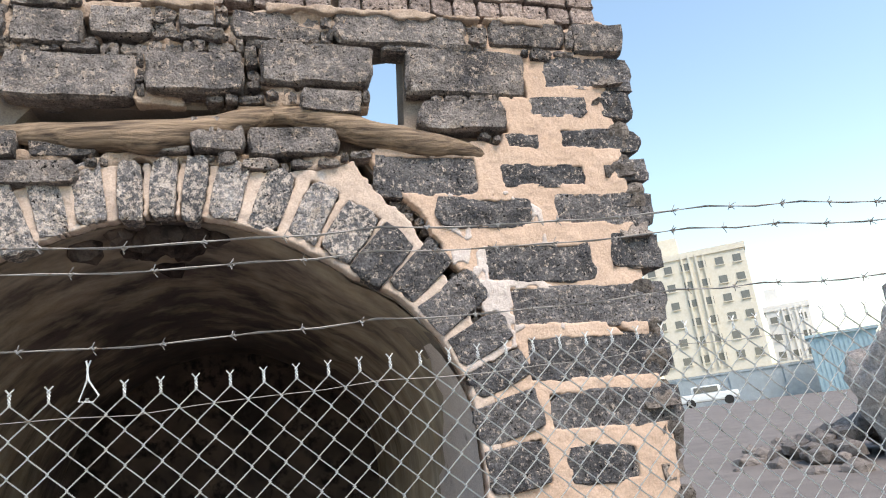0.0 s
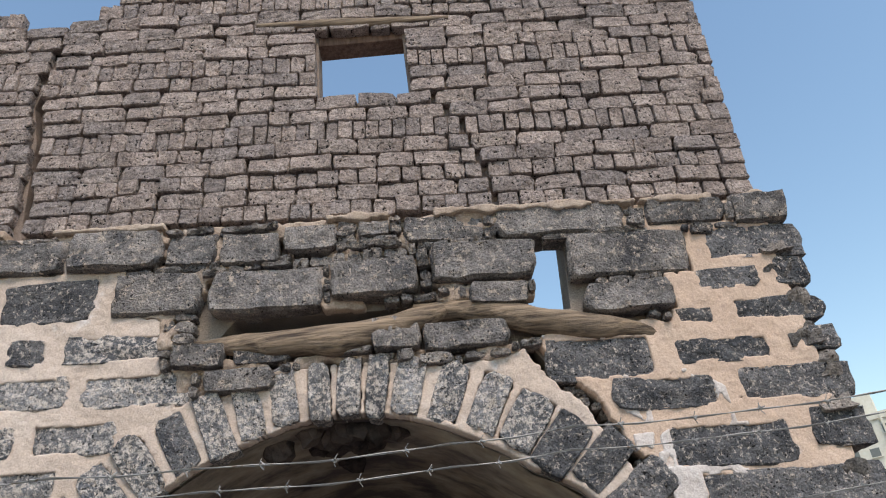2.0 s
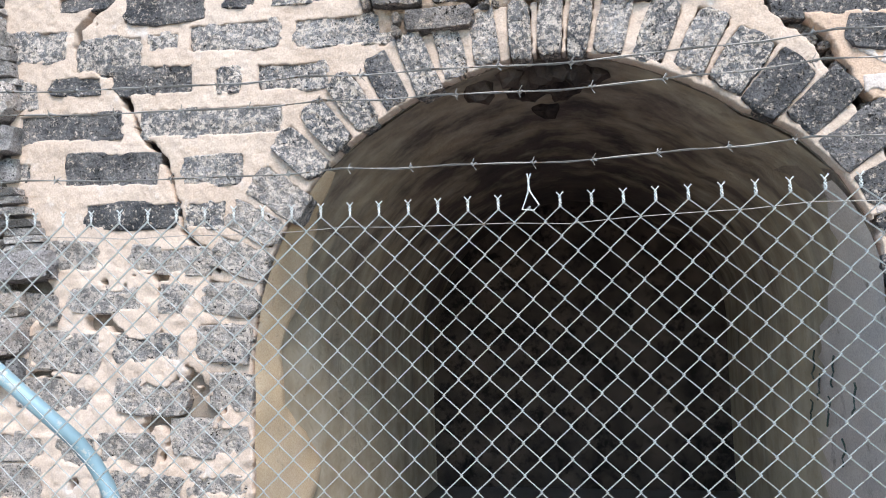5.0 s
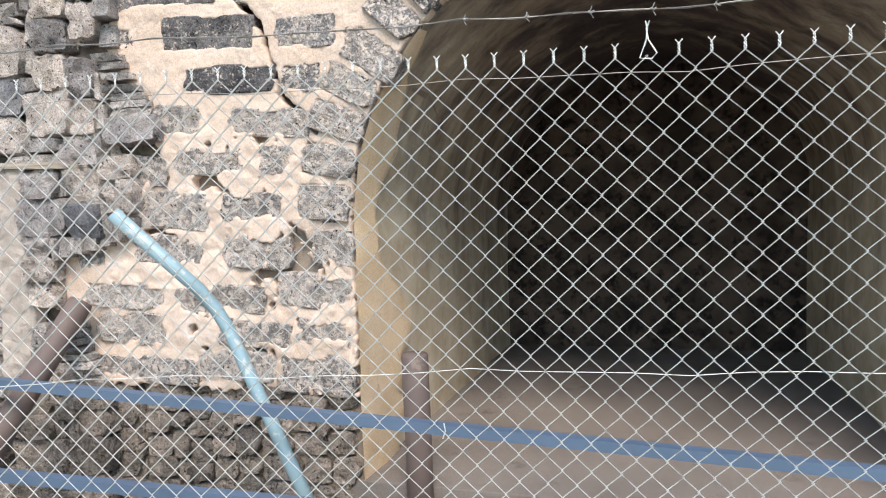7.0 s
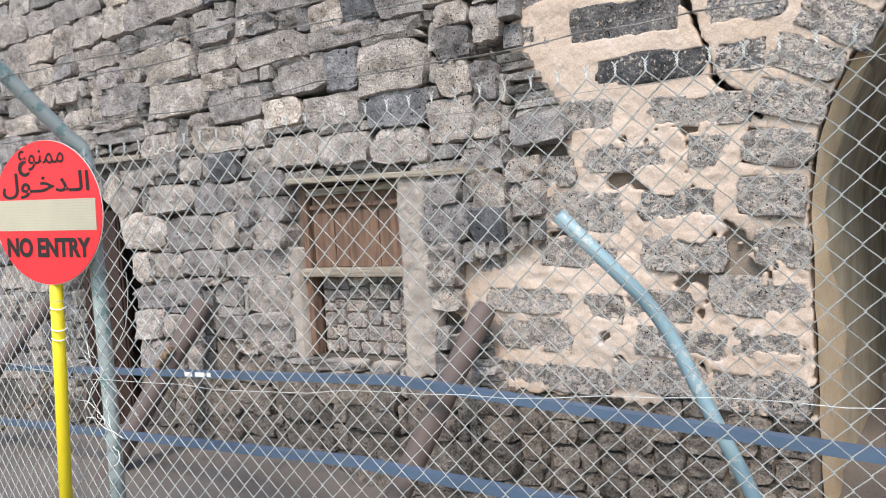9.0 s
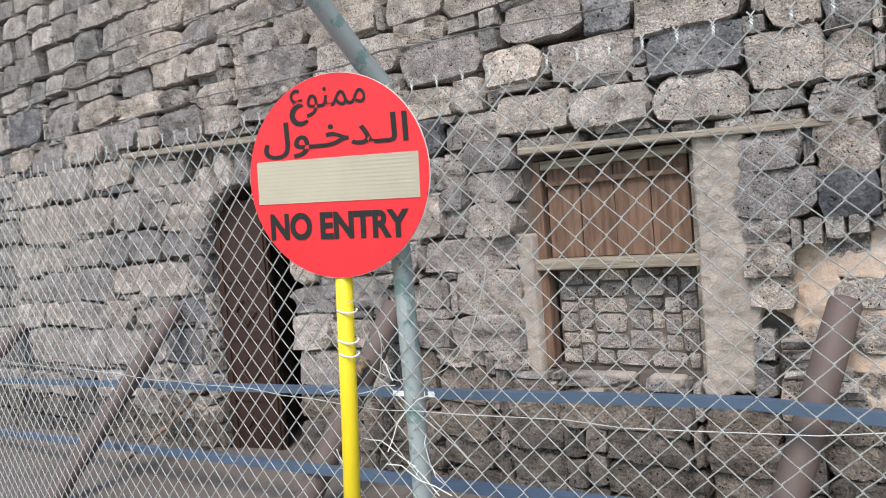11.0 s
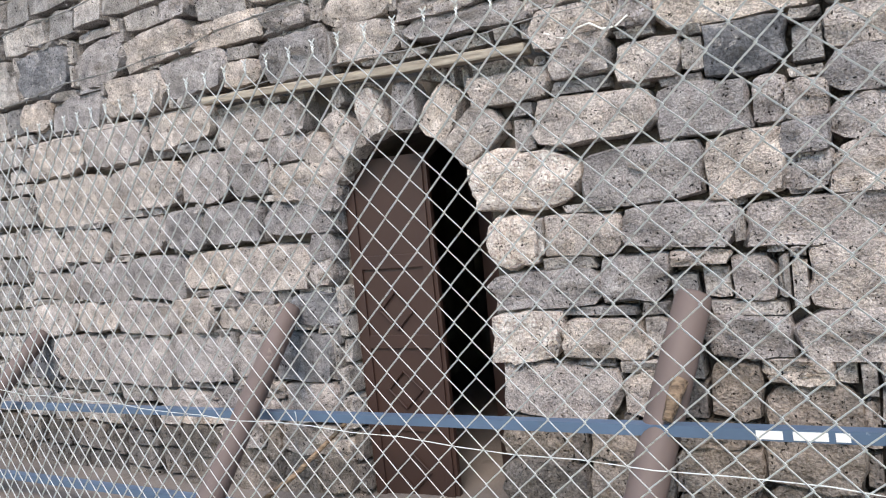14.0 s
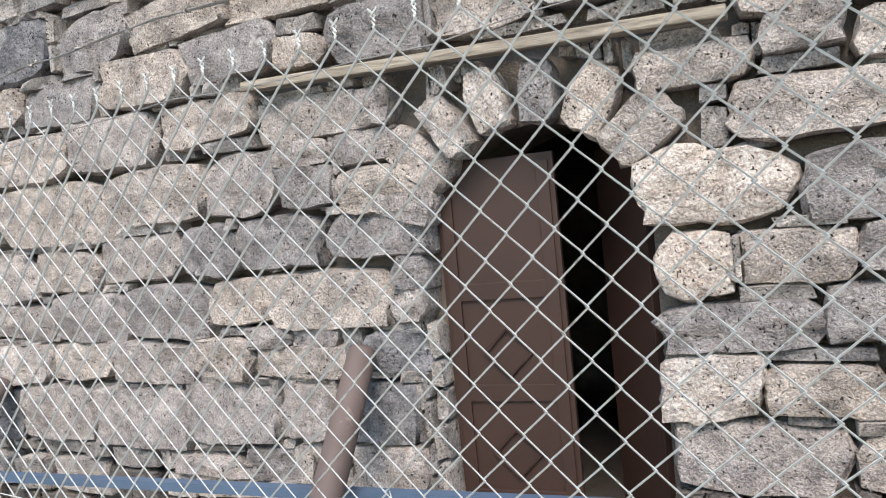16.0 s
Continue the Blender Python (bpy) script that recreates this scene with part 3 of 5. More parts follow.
def jamb_render(side, depth, z1):
    """Earth render round the mouth of the vault, flaked away unevenly further in."""
    bm = bmesh.new()
    rows = []
    for k in range(46):
        z = -0.4 + (z1 + 0.4) * k / 45
        a = math.asin(max(0.0, min(1.0, (z - ARCH_Z) / ARCH_B))) if z > ARCH_Z else 0.0
        reach = depth * (0.75 + 0.5 * soft_noise(z, side, 2.5, 3.0) + 0.18 * soft_noise(z, side, 11.0, 4.0)) * max(0.02, 1 - max(0.0, z - 1.0) / (z1 - 1.0)) ** 0.6
        row = []
        for q in range(9):
            y = 0.0 + reach * q / 8
            swell = 0.012 + 0.012 * soft_noise(y, z, 6.0, 2.0) - (0.03 if q == 8 else 0.0) + 0.02 * math.sqrt(q / 8)
            row.append(bm.verts.new((ARCH_X + side * ((ARCH_A + (float(swell_at(math.degrees(a))) if side > 0 else 0.0)) * math.cos(a) - swell), y, z)))
        rows.append(row)
    for u, v in zip(rows, rows[1:]):
        for q in range(8):
            bm.faces.new((u[q], v[q], v[q + 1], u[q + 1]) if side > 0 else (u[q], u[q + 1], v[q + 1], v[q]))
    return bm


part("jamb_render", jamb_render(-1, 0.75, 2.1), TAN, room, "tan earth render on the jamb", True)
part("jamb_render", jamb_render(1, 1.3, 1.9), PALE_RENDER, room, "greyed render on the jamb", True)
# dark scrawls on the render of the jamb
r = random.Random(12)
for y, z in ((0.84, 1.22), (0.55, 1.2), (0.78, 1.12), (0.66, 1.02), (0.3, 1.1), (0.95, 0.98), (0.5, 0.85)):
    x, pts = -0.036, []
    for k in range(7):
        pts.append((x + 0.004 * math.sin(k), y + 0.018 * math.sin(k * 1.9 + z * 9) + 0.006 * k, z - 0.022 * k + 0.012 * r.uniform(-1, 1)))
    part("scrawl", tube(pts, 0.0045, 5), SCRAWL, room, "dark green painted scrawl")
hang = random.Random(77)
for k in range(26):
    a, y = math.radians(hang.gauss(86, 6)), 0.12 + abs(hang.gauss(0, 0.22))
    at = ring_point(math.degrees(a), hang.uniform(-0.02, 0.02))
    form = bmesh.new()
    bmesh.ops.create_icosphere(form, subdivisions=2, radius=hang.uniform(0.03, 0.085))
    for v in form.verts:
        v.co *= hang.uniform(0.7, 1.25)
        v.co += Vector((at[0], y, at[1]))
    part("broken_stone", form, SOOT_SHADE, room)
# back wall coloured near-black to stand for the unlit depth
part("back_wall", box_bm(-3.2, 0.6, 3.3, 3.5, -0.4, 3.0), SOOT_SHADE, room)
part("vault_mass", prism([(-3.4, -0.4), (-3.4, 2.9), (0.85, 2.75), (0.85, -0.4)] + arch_edge()[::1], [], 0.63, 3.3), EARTH_JOINT, room, "rubble mass round the vault")

# stones of the tower face: x from, x to, z from, z to
TOWER = []


def block(a, b, c, d):
    TOWER.append((a, b, c, d))


block(-2.02, -1.78, 3.33, 3.51); block(-1.76, -1.48, 3.30, 3.48); block(-1.46, -1.19, 3.34, 3.49)
block(-1.09, -0.94, 3.38, 3.47); block(-0.87, -0.47, 3.32, 3.47); block(-0.42, 0.22, 3.30, 3.46)
block(0.33, 0.72, 3.29, 3.42); block(0.75, 1.00, 3.25, 3.41); block(-2.25, -1.84, 3.09, 3.30)
block(-1.81, -1.27, 3.04, 3.27); block(-1.24, -0.82, 3.06, 3.27); block(-0.76, -0.26, 3.09, 3.29)
block(-0.11, 0.48, 3.04, 3.27); block(0.59, 1.01, 3.08, 3.23); block(-0.60, -0.32, 2.95, 3.07)
block(-0.07, 0.35, 2.85, 3.01); block(0.49, 0.75, 2.93, 3.01); block(0.86, 0.99, 2.92, 3.04)
block(0.34, 0.48, 2.77, 2.82); block(0.61, 0.99, 2.75, 2.84); block(-2.69, -2.54, 2.92, 3.02)
block(-2.44, -1.98, 2.89, 3.00); block(-1.95, -1.72, 2.80, 2.91); block(-1.69, -1.43, 2.79, 2.87)
block(-1.24, -1.06, 2.79, 2.84); block(-1.06, -0.84, 2.78, 2.94); block(-0.83, -0.44, 2.76, 2.89)
block(-0.29, 0.17, 2.56, 2.74); block(0.29, 0.69, 2.58, 2.67); block(0.86, 0.99, 2.59, 2.68)
block(-2.33, -1.86, 2.67, 2.80); block(-1.81, -1.49, 2.67, 2.78); block(-0.03, 0.40, 2.40, 2.52)
block(0.52, 0.98, 2.38, 2.51); block(-2.52, -2.18, 2.49, 2.61); block(0.15, 0.65, 2.13, 2.29)
block(0.77, 0.97, 2.17, 2.31); block(-2.50, -2.04, 3.35, 3.57); block(-3.19, -2.86, 3.17, 3.37)
block(-3.39, -3.07, 3.38, 3.54); block(-3.53, -3.40, 3.32, 3.44); block(-3.49, -3.19, 3.09, 3.24)
block(-3.06, -2.51, 3.38, 3.55); block(-2.77, -2.36, 3.12, 3.31); block(0.24, 0.94, 1.92, 2.08)
block(0.28, 0.93, 1.68, 1.86); block(0.34, 0.92, 1.47, 1.62); block(0.39, 0.69, 1.26, 1.39)
block(-3.22, -2.79, 2.89, 3.05); block(-3.95, -3.68, 3.13, 3.31); block(-3.60, -3.30, 3.01, 3.08)
block(-3.92, -3.55, 2.77, 2.92); block(-3.48, -3.13, 2.68, 2.84); block(-3.08, -2.93, 2.76, 2.83)
block(-2.87, -2.41, 2.71, 2.84); block(-3.26, -2.85, 2.54, 2.67); block(-2.73, -2.61, 2.51, 2.62)
block(-3.63, -3.35, 2.58, 2.66); block(-3.89, -3.71, 2.54, 2.66); block(-3.81, -3.23, 2.35, 2.48)
block(-3.13, -2.40, 2.31, 2.44); block(-3.54, -3.03, 2.11, 2.26); block(-2.89, -2.60, 2.08, 2.20)
block(-3.86, -3.73, 2.17, 2.25); block(-3.41, -2.93, 1.90, 2.01); block(-2.87, -2.69, 1.88, 1.99)
block(-3.16, -2.75, 1.68, 1.79); block(-3.71, -3.35, 1.71, 1.84); block(-3.49, -3.12, 1.51, 1.62)
block(-3.00, -2.85, 1.50, 1.61); block(-3.24, -2.90, 1.27, 1.39); block(-3.74, -3.34, 1.25, 1.41)
block(-3.77, -3.38, 1.07, 1.19); block(-3.23, -2.89, 1.04, 1.18); block(-2.73, -2.54, 1.49, 1.59)
block(-2.74, -2.57, 1.26, 1.42); block(-2.75, -2.56, 1.06, 1.20); block(-2.94, -2.57, 0.85, 0.99)
block(-4.09, -3.61, 0.84, 0.95); block(-3.29, -2.88, 0.65, 0.76); block(-2.85, -2.59, 0.67, 0.77)
block(-4.03, -3.62, 0.65, 0.80); block(-4.09, -3.44, 0.45, 0.56); block(-3.41, -2.99, 0.48, 0.61)
block(-2.96, -2.58, 0.43, 0.60)

# weathered stones between the larger ones low on the tower
taken = [(a - 0.05, b + 0.05, c - 0.045, d + 0.045) for a, b, c, d in TOWER]
for a, b, c, d in free_rects(taken, -4.3, -2.56, 0.47, 1.75, lambda x, z: True, 61, (0.2, 0.5), (0.14, 0.17)):
    if b - a > 0.17 and d - c > 0.11:
        block(a + 0.02, b - 0.02, c + 0.015, d - 0.015)


def near_line(x, z, line, width):
    """True within width of a line of points."""
    hit = np.zeros(np.shape(x), bool)
    for (a, b), (c, d) in zip(line, line[1:]):
        t = np.clip(((x - a) * (c - a) + (z - b) * (d - b)) / ((c - a) ** 2 + (d - b) ** 2), 0.0, 1.0)
        hit = hit | (np.hypot(x - a - t * (c - a), z - b - t * (d - b)) < width)
    return hit


def bare(x, z):
    """Where the pointing has fallen out, above the crown of the arch."""
    n = 0.035 * cloud(x, z, 6.0, 9.0) + 0.012 * cloud(x, z, 22.0, 10.0)
    top = (z > 3.02 + SLOPE * (x + 1) + n) & (x > -2.2 + n) & (x < 0.32 + n)
    over = (z > np.where(x < -0.3, 2.72, 2.78) + n) & (x > -2.0 + n) & (x < 0.3 + n) & ~in_arch(x, z, 0.24)
    side = (x > -1.95 + n) & (x < -1.3) & (z > 2.62 + 0.25 * (x + 1.95) + n) & (z < 2.8)
    return top | over | side & ~in_arch(x, z, 0.24)


def worn(x, z):
    """How far the pointing has weathered: most at the left edge and the foot."""
    low = np.clip((1.95 - z) / 0.5, 0.0, 1.0) * np.clip((-2.3 - x) / 0.2, 0.0, 1.0)
    return np.clip(low + np.clip((0.75 - z) / 0.4, 0.0, 1.0), 0.0, 1.0)


def ragged_left(z):
    """The uneven line where the pointing ends and the grey rubble wall begins."""
    zs = [-0.5, 0.4, 0.7, 0.82, 1.07, 1.2, 1.44, 1.6, 1.9, 2.17, 2.5, 3.5]
    return np.interp(z, zs, [-4.05, -4.06, -4.2, -4.33, -4.34, -3.83, -3.74, -3.57, -3.71, -3.88, -3.84, -4.1])


# voussoirs round the arch: angle, breadth, how far they have slipped outwards
VOUSSOIRS = []


def voussoir(ang, breadth, out=0.0):
    VOUSSOIRS.append((ang, breadth, out))


voussoir(4.7, 0.17); voussoir(12.7, 0.15); voussoir(20, 0.12, 0.01); voussoir(26.2, 0.13, 0.01)
voussoir(33.7, 0.15, 0.02); voussoir(41, 0.13, 0.02); voussoir(47.6, 0.15, 0.0); voussoir(54.4, 0.16, 0.02)
voussoir(61.3, 0.13, 0.03); voussoir(68.3, 0.115, 0.01); voussoir(75.5, 0.115); voussoir(80.9, 0.095, -0.015)
voussoir(85.8, 0.105, -0.015); voussoir(90.9, 0.095, -0.025); voussoir(97.2, 0.105); voussoir(103.4, 0.10)
voussoir(109.6, 0.105, -0.01); voussoir(116.2, 0.11); voussoir(123.3, 0.115); voussoir(129.9, 0.115)
voussoir(137, 0.125); voussoir(145.4, 0.14, -0.03); voussoir(152.5, 0.125); voussoir(159.6, 0.13)
voussoir(167.5, 0.14); voussoir(175.6, 0.15)


def voussoir_at(ang, out=0.0):
    """Centre of a voussoir and its turn."""
    return (*ring_point(ang, 0.14 + out), math.radians(ang))


def in_voussoir(x, z):
    hit = np.zeros(np.shape(x), bool)
    rag = 0.005 * cloud(x, z, 34.0, 6.0) + 0.004 * cloud(x, z, 80.0, 7.0)
    for ang, breadth, out in VOUSSOIRS:
        cx, cz, r = voussoir_at(ang, out)
        dx, dz = x - cx, z - cz
        along, across = dx * math.cos(r) + dz * math.sin(r), -dx * math.sin(r) + dz * math.cos(r)
        hit |= (np.abs(along) < 0.125 + rag) & (np.abs(across) < breadth / 2 * (1 + 0.5 * along) + rag)
    return hit


def pointed(x, z):
    """Where pointing mortar covers the tower face."""
    wob = 0.0035 * cloud(x, z, 14.0, 2.0) + 0.0025 * cloud(x, z, 45.0, 3.0)
    w = worn(x, z)
    on = (x < corner(z) - 0.04 + wob) & (x > ragged_left(z) + 0.02 * cloud(x, z, 9.0, 4.0) + 6 * wob) & (z < ledge(x) - 0.02) & (z > 0.42 + 5 * wob)
    on &= ~in_arch(x, z, 0.004 + wob * 0.6)
    on &= ~(near_line(x, z, CRACK_RIGHT, 0.034 + 3.0 * wob) | near_line(x, z, CRACK_LEFT, 0.017 + 3.5 * wob) | bare(x, z))
    m = 0.003 + wob + w * (0.012 + 0.013 * cloud(x, z, 16.0, 13.0) + 0.010 * cloud(x, z, 42.0, 14.0))
    for a, b, c, d in TOWER:
        zz = z - SLOPE * (x - (a + b) / 2)
        on &= ~((x > a + m) & (x < b - m) & (zz > c + m) & (zz < d - m))
    on &= ~in_voussoir(x, z)
    # flaked patches
    flake = cloud(x, z, 4.2, 21.0) + 0.7 * cloud(x, z, 13.0, 22.0) + 0.35 * cloud(x, z, 40.0, 23.0)
    return on & (flake < 1.3 - 0.9 * w)


def weathering(x, z):
    """Pointing sinks back from the face where it has weathered."""
    return worn(x, z) * 0.013 * np.clip(cloud(x, z, 7.0, 25.0) + 0.6 * cloud(x, z, 24.0, 26.0) + 0.4, 0.0, 2.0)


def crack_x(z):
    zs, xs = [q[1] for q in CRACK_RIGHT[::-1]], [q[0] for q in CRACK_RIGHT[::-1]]
    return np.where(z > zs[-1], -0.4, np.where(z < zs[0], 0.1, np.interp(z, zs, xs)))


sheet("pointing", lambda x, z: (x <= crack_x(z)) & pointed(x, z), -4.5, 0.3, 0.34, 3.66, -0.012, 0.05, 0.0065, LIME, wall_tower, "pale beige lime pointing with ragged edges", 1.1, weathering)
sheet("pointing", lambda x, z: (x > crack_x(z)) & pointed(x, z), -0.45, 1.0, 0.34, 3.66, -0.012, 0.05, 0.0065, LIME_TAN, wall_tower, "pinkish tan pointing beyond the crack", 1.0, weathering)


def smeared(x, z):
    """White lime thrown on beside the crack."""
    spot = cloud(x, z, 6.0, 12.0) + 0.5 * cloud(x, z, 31.0, 15.0) > 0.12
    by_crack = (x > -0.5) & (x < 0.45) & (np.abs(z - 2.52 + 0.75 * (x - 0.1)) < 0.2)
    return spot & pointed(x, z) & (by_crack | (x > 0.0) & (x < 0.5) & (z > 1.75) & (z < 2.3))


sheet("lime_smear", smeared, -0.5, 0.5, 1.7, 3.0, -0.0165, 0.0, 0.0065, LIME_WHITE, wall_tower, "white lime smears along the crack")

# stones set in the pointing and bare stones above the arch
SET_STONES = stone_set(14, 100, BASALT, 0.05, 0.05, 0.05)
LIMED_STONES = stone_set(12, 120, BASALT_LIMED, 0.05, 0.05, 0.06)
WASHED_STONES = stone_set(12, 160, BASALT_WASHED, 0.06, 0.06, 0.07)
BARE_STONES = stone_set(16, 140, BASALT_BARE, 0.06, 0.16, 0.055)
rnd = random.Random(11)
for a, b, c, d in TOWER:
    x, z, w, h = (a + b) / 2, (c + d) / 2, b - a, d - c
    open_air = bool(bare(x, z)) or z > ledge(x) - 0.22
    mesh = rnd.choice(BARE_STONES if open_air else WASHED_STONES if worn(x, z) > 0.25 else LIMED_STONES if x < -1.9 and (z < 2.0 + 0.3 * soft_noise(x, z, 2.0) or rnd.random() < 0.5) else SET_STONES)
    front = rnd.uniform(-0.07, -0.035) if open_air else rnd.uniform(-0.016, -0.006)
    edge = 0.02 if b > 0.85 else 0.0
    grow = 0.0 if open_air else 0.03
    turn = math.degrees(math.atan(-SLOPE)) + rnd.uniform(-1.2, 1.2) * (2 if open_air else 1)
    piece("stone", mesh, None, wall_tower, m=pose(x + edge / 2, 0.09, z, 0, turn, 0) @ Matrix.Diagonal(((w + edge + grow) * rnd.choice((-1, 1)), 0.09 - front, h + grow, 1)))
for ang, breadth, out in VOUSSOIRS:
    x, z, r = voussoir_at(ang, out)
    loose = 50 < ang < 65 or 78 < ang < 93
    mesh = rnd.choice(WASHED_STONES if ang > 138 else LIMED_STONES if ang > 50 and rnd.random() < 0.86 else SET_STONES)
    front = rnd.uniform(-0.035, -0.02)
    piece("voussoir", mesh, None, wall_tower, m=pose(x, 0.09, z, 0, 90 - ang, 0) @ Matrix.Diagonal((breadth + (0.0 if loose else 0.015), 0.09 - front, 0.275 + rnd.uniform(-0.02, 0.02), 1)))

# rubble between the bare stones, in the foot of the wall, and on the outer corner
fill = free_rects(TOWER, -2.3, 0.4, 2.62, 3.62, lambda x, z: bare(x, z) and z < ledge(x) - 0.02 and not (-1.85 < x < 0.2 and 2.78 < z < 3.03 + SLOPE * (x + 1)) and not (-0.27 < x < 0.0 and 2.86 < z < 3.42), 5, (0.06, 0.17), (0.04, 0.08))
stones_apart("chinking_stone", fill, 0.08, -0.04, 6, BASALT_BARE, wall_tower)
fill = free_rects([], -4.3, -2.55, -0.3, 0.46, lambda x, z: True, 7, (0.14, 0.4), (0.09, 0.17))
fill += free_rects([], -0.02, 0.98, -0.3, 0.46, lambda x, z: True, 8, (0.14, 0.4), (0.09, 0.17))
stones_apart("foot_stone", fill, 0.12, 0.0, 9, FOOTSTONE, wall_tower, 0.2, 0.07)
top = free_rects(TOWER, -4.2, 0.9, 3.2, 3.7, lambda x, z: ledge(x) - 0.2 < z < ledge(x) - 0.03, 18, (0.1, 0.3), (0.06, 0.16))
stones_apart("ledge_stone", top, 0.08, -0.04, 19, BASALT_BARE, wall_tower, 0.12, 0.05, SLOPE)
edge_rows = [(corner(z) - 0.14, corner(z) + 0.03, z, z + 0.14) for z in np.arange(-0.2, 3.2, 0.155)]
stones_apart("corner_stone", edge_rows, 0.5, 0.0, 21, FOOTSTONE, wall_tower, 0.1, 0.03)
crumbs = []
r = random.Random(29)
for (a, b), (c, d) in zip(CRACK_RIGHT[1:], CRACK_RIGHT[2:]):
    for k in range(4):
        t, w = r.random(), r.uniform(0.035, 0.085)
        x, z = a + (c - a) * t + r.uniform(-0.03, 0.05), b + (d - b) * t
        crumbs.append((x - w / 2, x + w / 2, z - w * 0.4, z + w * 0.4))
stones_apart("crack_stone", crumbs, 0.16, 0.03, 33, BASALT_BARE, wall_tower, 0.15, 0.08)
# mud mortar that still clings between the bare stones
def clinging(x, z):
    on = (bare(x, z) | (z > ledge(x) - 0.24)) & (z < ledge(x) - 0.01) & (x < 0.9) & ~in_arch(x, z, 0.02) & ~near_line(x, z, CRACK_RIGHT, 0.05)
    level = z - SLOPE * (x + 1)
    on &= ~((x > -1.85) & (x < 0.2) & (level > 2.79) & (level < 3.02)) & ~((x > -0.29) & (x < 0.02) & (z > 2.84) & (z < 3.43))
    return on & (cloud(x, z, 6.0, 31.0) + 0.5 * cloud(x, z, 26.0, 32.0) > -0.15)


sheet("mud_mortar", clinging, -4.2, 0.92, 2.6, 3.72, -0.008, 0.06, 0.008, BED_LIME, wall_tower, "tan mud mortar between the bare stones", 3.2)
# thin mortar bed under the mud bricks
sheet("mortar_bed", lambda x, z: (np.abs(z - ledge(x) + 0.008) < 0.016 + 0.014 * cloud(x, z, 11.0, 4.0) + 0.006 * cloud(x, z, 40.0, 6.0)) & (x < 0.93) & (cloud(x, 0.0 * x, 2.6, 6.0) > -0.4), -4.2, 0.95, 3.3, 3.75, -0.05, 0.05, 0.007, BED_LIME, wall_tower, "pale mortar bed along the ledge")


def log(name, pts, radii, label, sides=14):
    """A split old log, knotty and bent."""
    dense, rr = [], []
    for i in range(len(pts) - 1):
        for k in range(6):
            t = k / 6
            dense.append([pts[i][c] * (1 - t) + pts[i + 1][c] * t for c in range(3)])
            rr.append(radii[i] * (1 - t) + radii[i + 1] * t)
    dense.append(list(pts[-1]))
    rr.append(radii[-1])
    bm = tube(dense, 0.05, sides, True, None, rr)
    for v in bm.verts:
        v.co += Vector((0, 0.4, 1)) * 0.016 * soft_noise(v.co.x * 0.5, v.co.z + v.co.y, 14.0, 1.0)
    ob = part(name, bm, OLD_WOOD, None, "", True)
    return tagged(ob, label, "beam")


log("timber_beam", [(-1.86, 0.02, 2.92), (-1.52, -0.01, 2.885), (-1.21, -0.015, 2.865), (-0.95, -0.01, 2.905), (-0.72, 0.0, 2.97)], [0.035, 0.06, 0.074, 0.06, 0.04], "cracked weathered lintel log bedded in the ruined wall")
log("timber_beam", [(-0.86, 0.03, 2.99), (-0.55, 0.0, 2.945), (-0.31, -0.01, 2.86), (0.02, 0.0, 2.79), (0.24, 0.03, 2.75)], [0.04, 0.055, 0.064, 0.06, 0.034], "bent weathered lintel log over the arch crack")

# ---- mud brick upper wall of the tower ----
wall_mud = tagged(empty("wall_mud_brick"), "upper wall of rough grey-brown mud bricks, cracked, with an empty window", "wall", kind="structure")
WIN = [(-1.27, 4.325), (-0.76, 4.30), (-0.765, 4.83), (-1.265, 4.86)]


def mud_right(z):
    return 0.90 + 0.065 * (z - 3.4)


def mud_top(x):
    if x < -2.8:
        return 5.02 + 0.28 * min(1.0, (-2.8 - x) / 0.35) + 0.05 * soft_noise(x, 0, 3.0)
    if x < -2.68:
        return 4.84
    if x < -2.5:
        return 5.08 + (x + 2.68) * 1.2
    return 5.75


mud_line = [(0.88, ledge(0.88)), (mud_right(5.75) - 0.04, 5.75), (-2.45, 5.75), (-2.52, 5.25), (-2.66, 5.04), (-2.7, 4.8), (-2.8, 4.8), (-2.82, 4.92), (-3.15, 5.18), (-4.6, 5.18), (-4.6, ledge(-4.6))]
MUD_CRACKS = [[(-2.75, 4.95), (-2.84, 4.51), (-2.79, 4.25), (-2.78, 3.6)], [(-0.70, 4.31), (-0.5, 3.99), (-0.42, 3.7), (-0.39, 3.43)]]
part("wall_core", prism(mud_line, [WIN, cleft(MUD_CRACKS[0][:1] + [(-2.82, 4.62)] + MUD_CRACKS[0][1:-1] + [(-2.78, 3.72)], 0.03)], 0.035, 0.11), MUD, wall_mud, "mud mortar core")
part("wall_core", prism(mud_line, [WIN], 0.111, 0.17), MUD, wall_mud, "mud mortar core")


def brick_mesh(seed, w, h):
    me = stone_mesh("brick", seed, 0.04, 0.09, 0.045, 6, 5)
    for v in me.vertices:
        v.co.x *= w
        v.co.z *= h
        v.co.y *= 0.075
    me.materials.append(MUD_BRICK_ONE)
    return me


HEADER, STRETCHER, SOLDIER = 0.112, 0.222, 0.078
PITCH, TALL = 0.097, 0.126
headers = [brick_mesh(300 + k, 1.0, 1.0) for k in range(12)]
stretchers = [brick_mesh(330 + k, 1.0, 1.0) for k in range(12)]
near_bricks, far_bricks = [], []
rnd = random.Random(23)


def crack_at(line, z):
    return float(np.interp(z, [q[1] for q in line[::-1]], [q[0] for q in line[::-1]]))


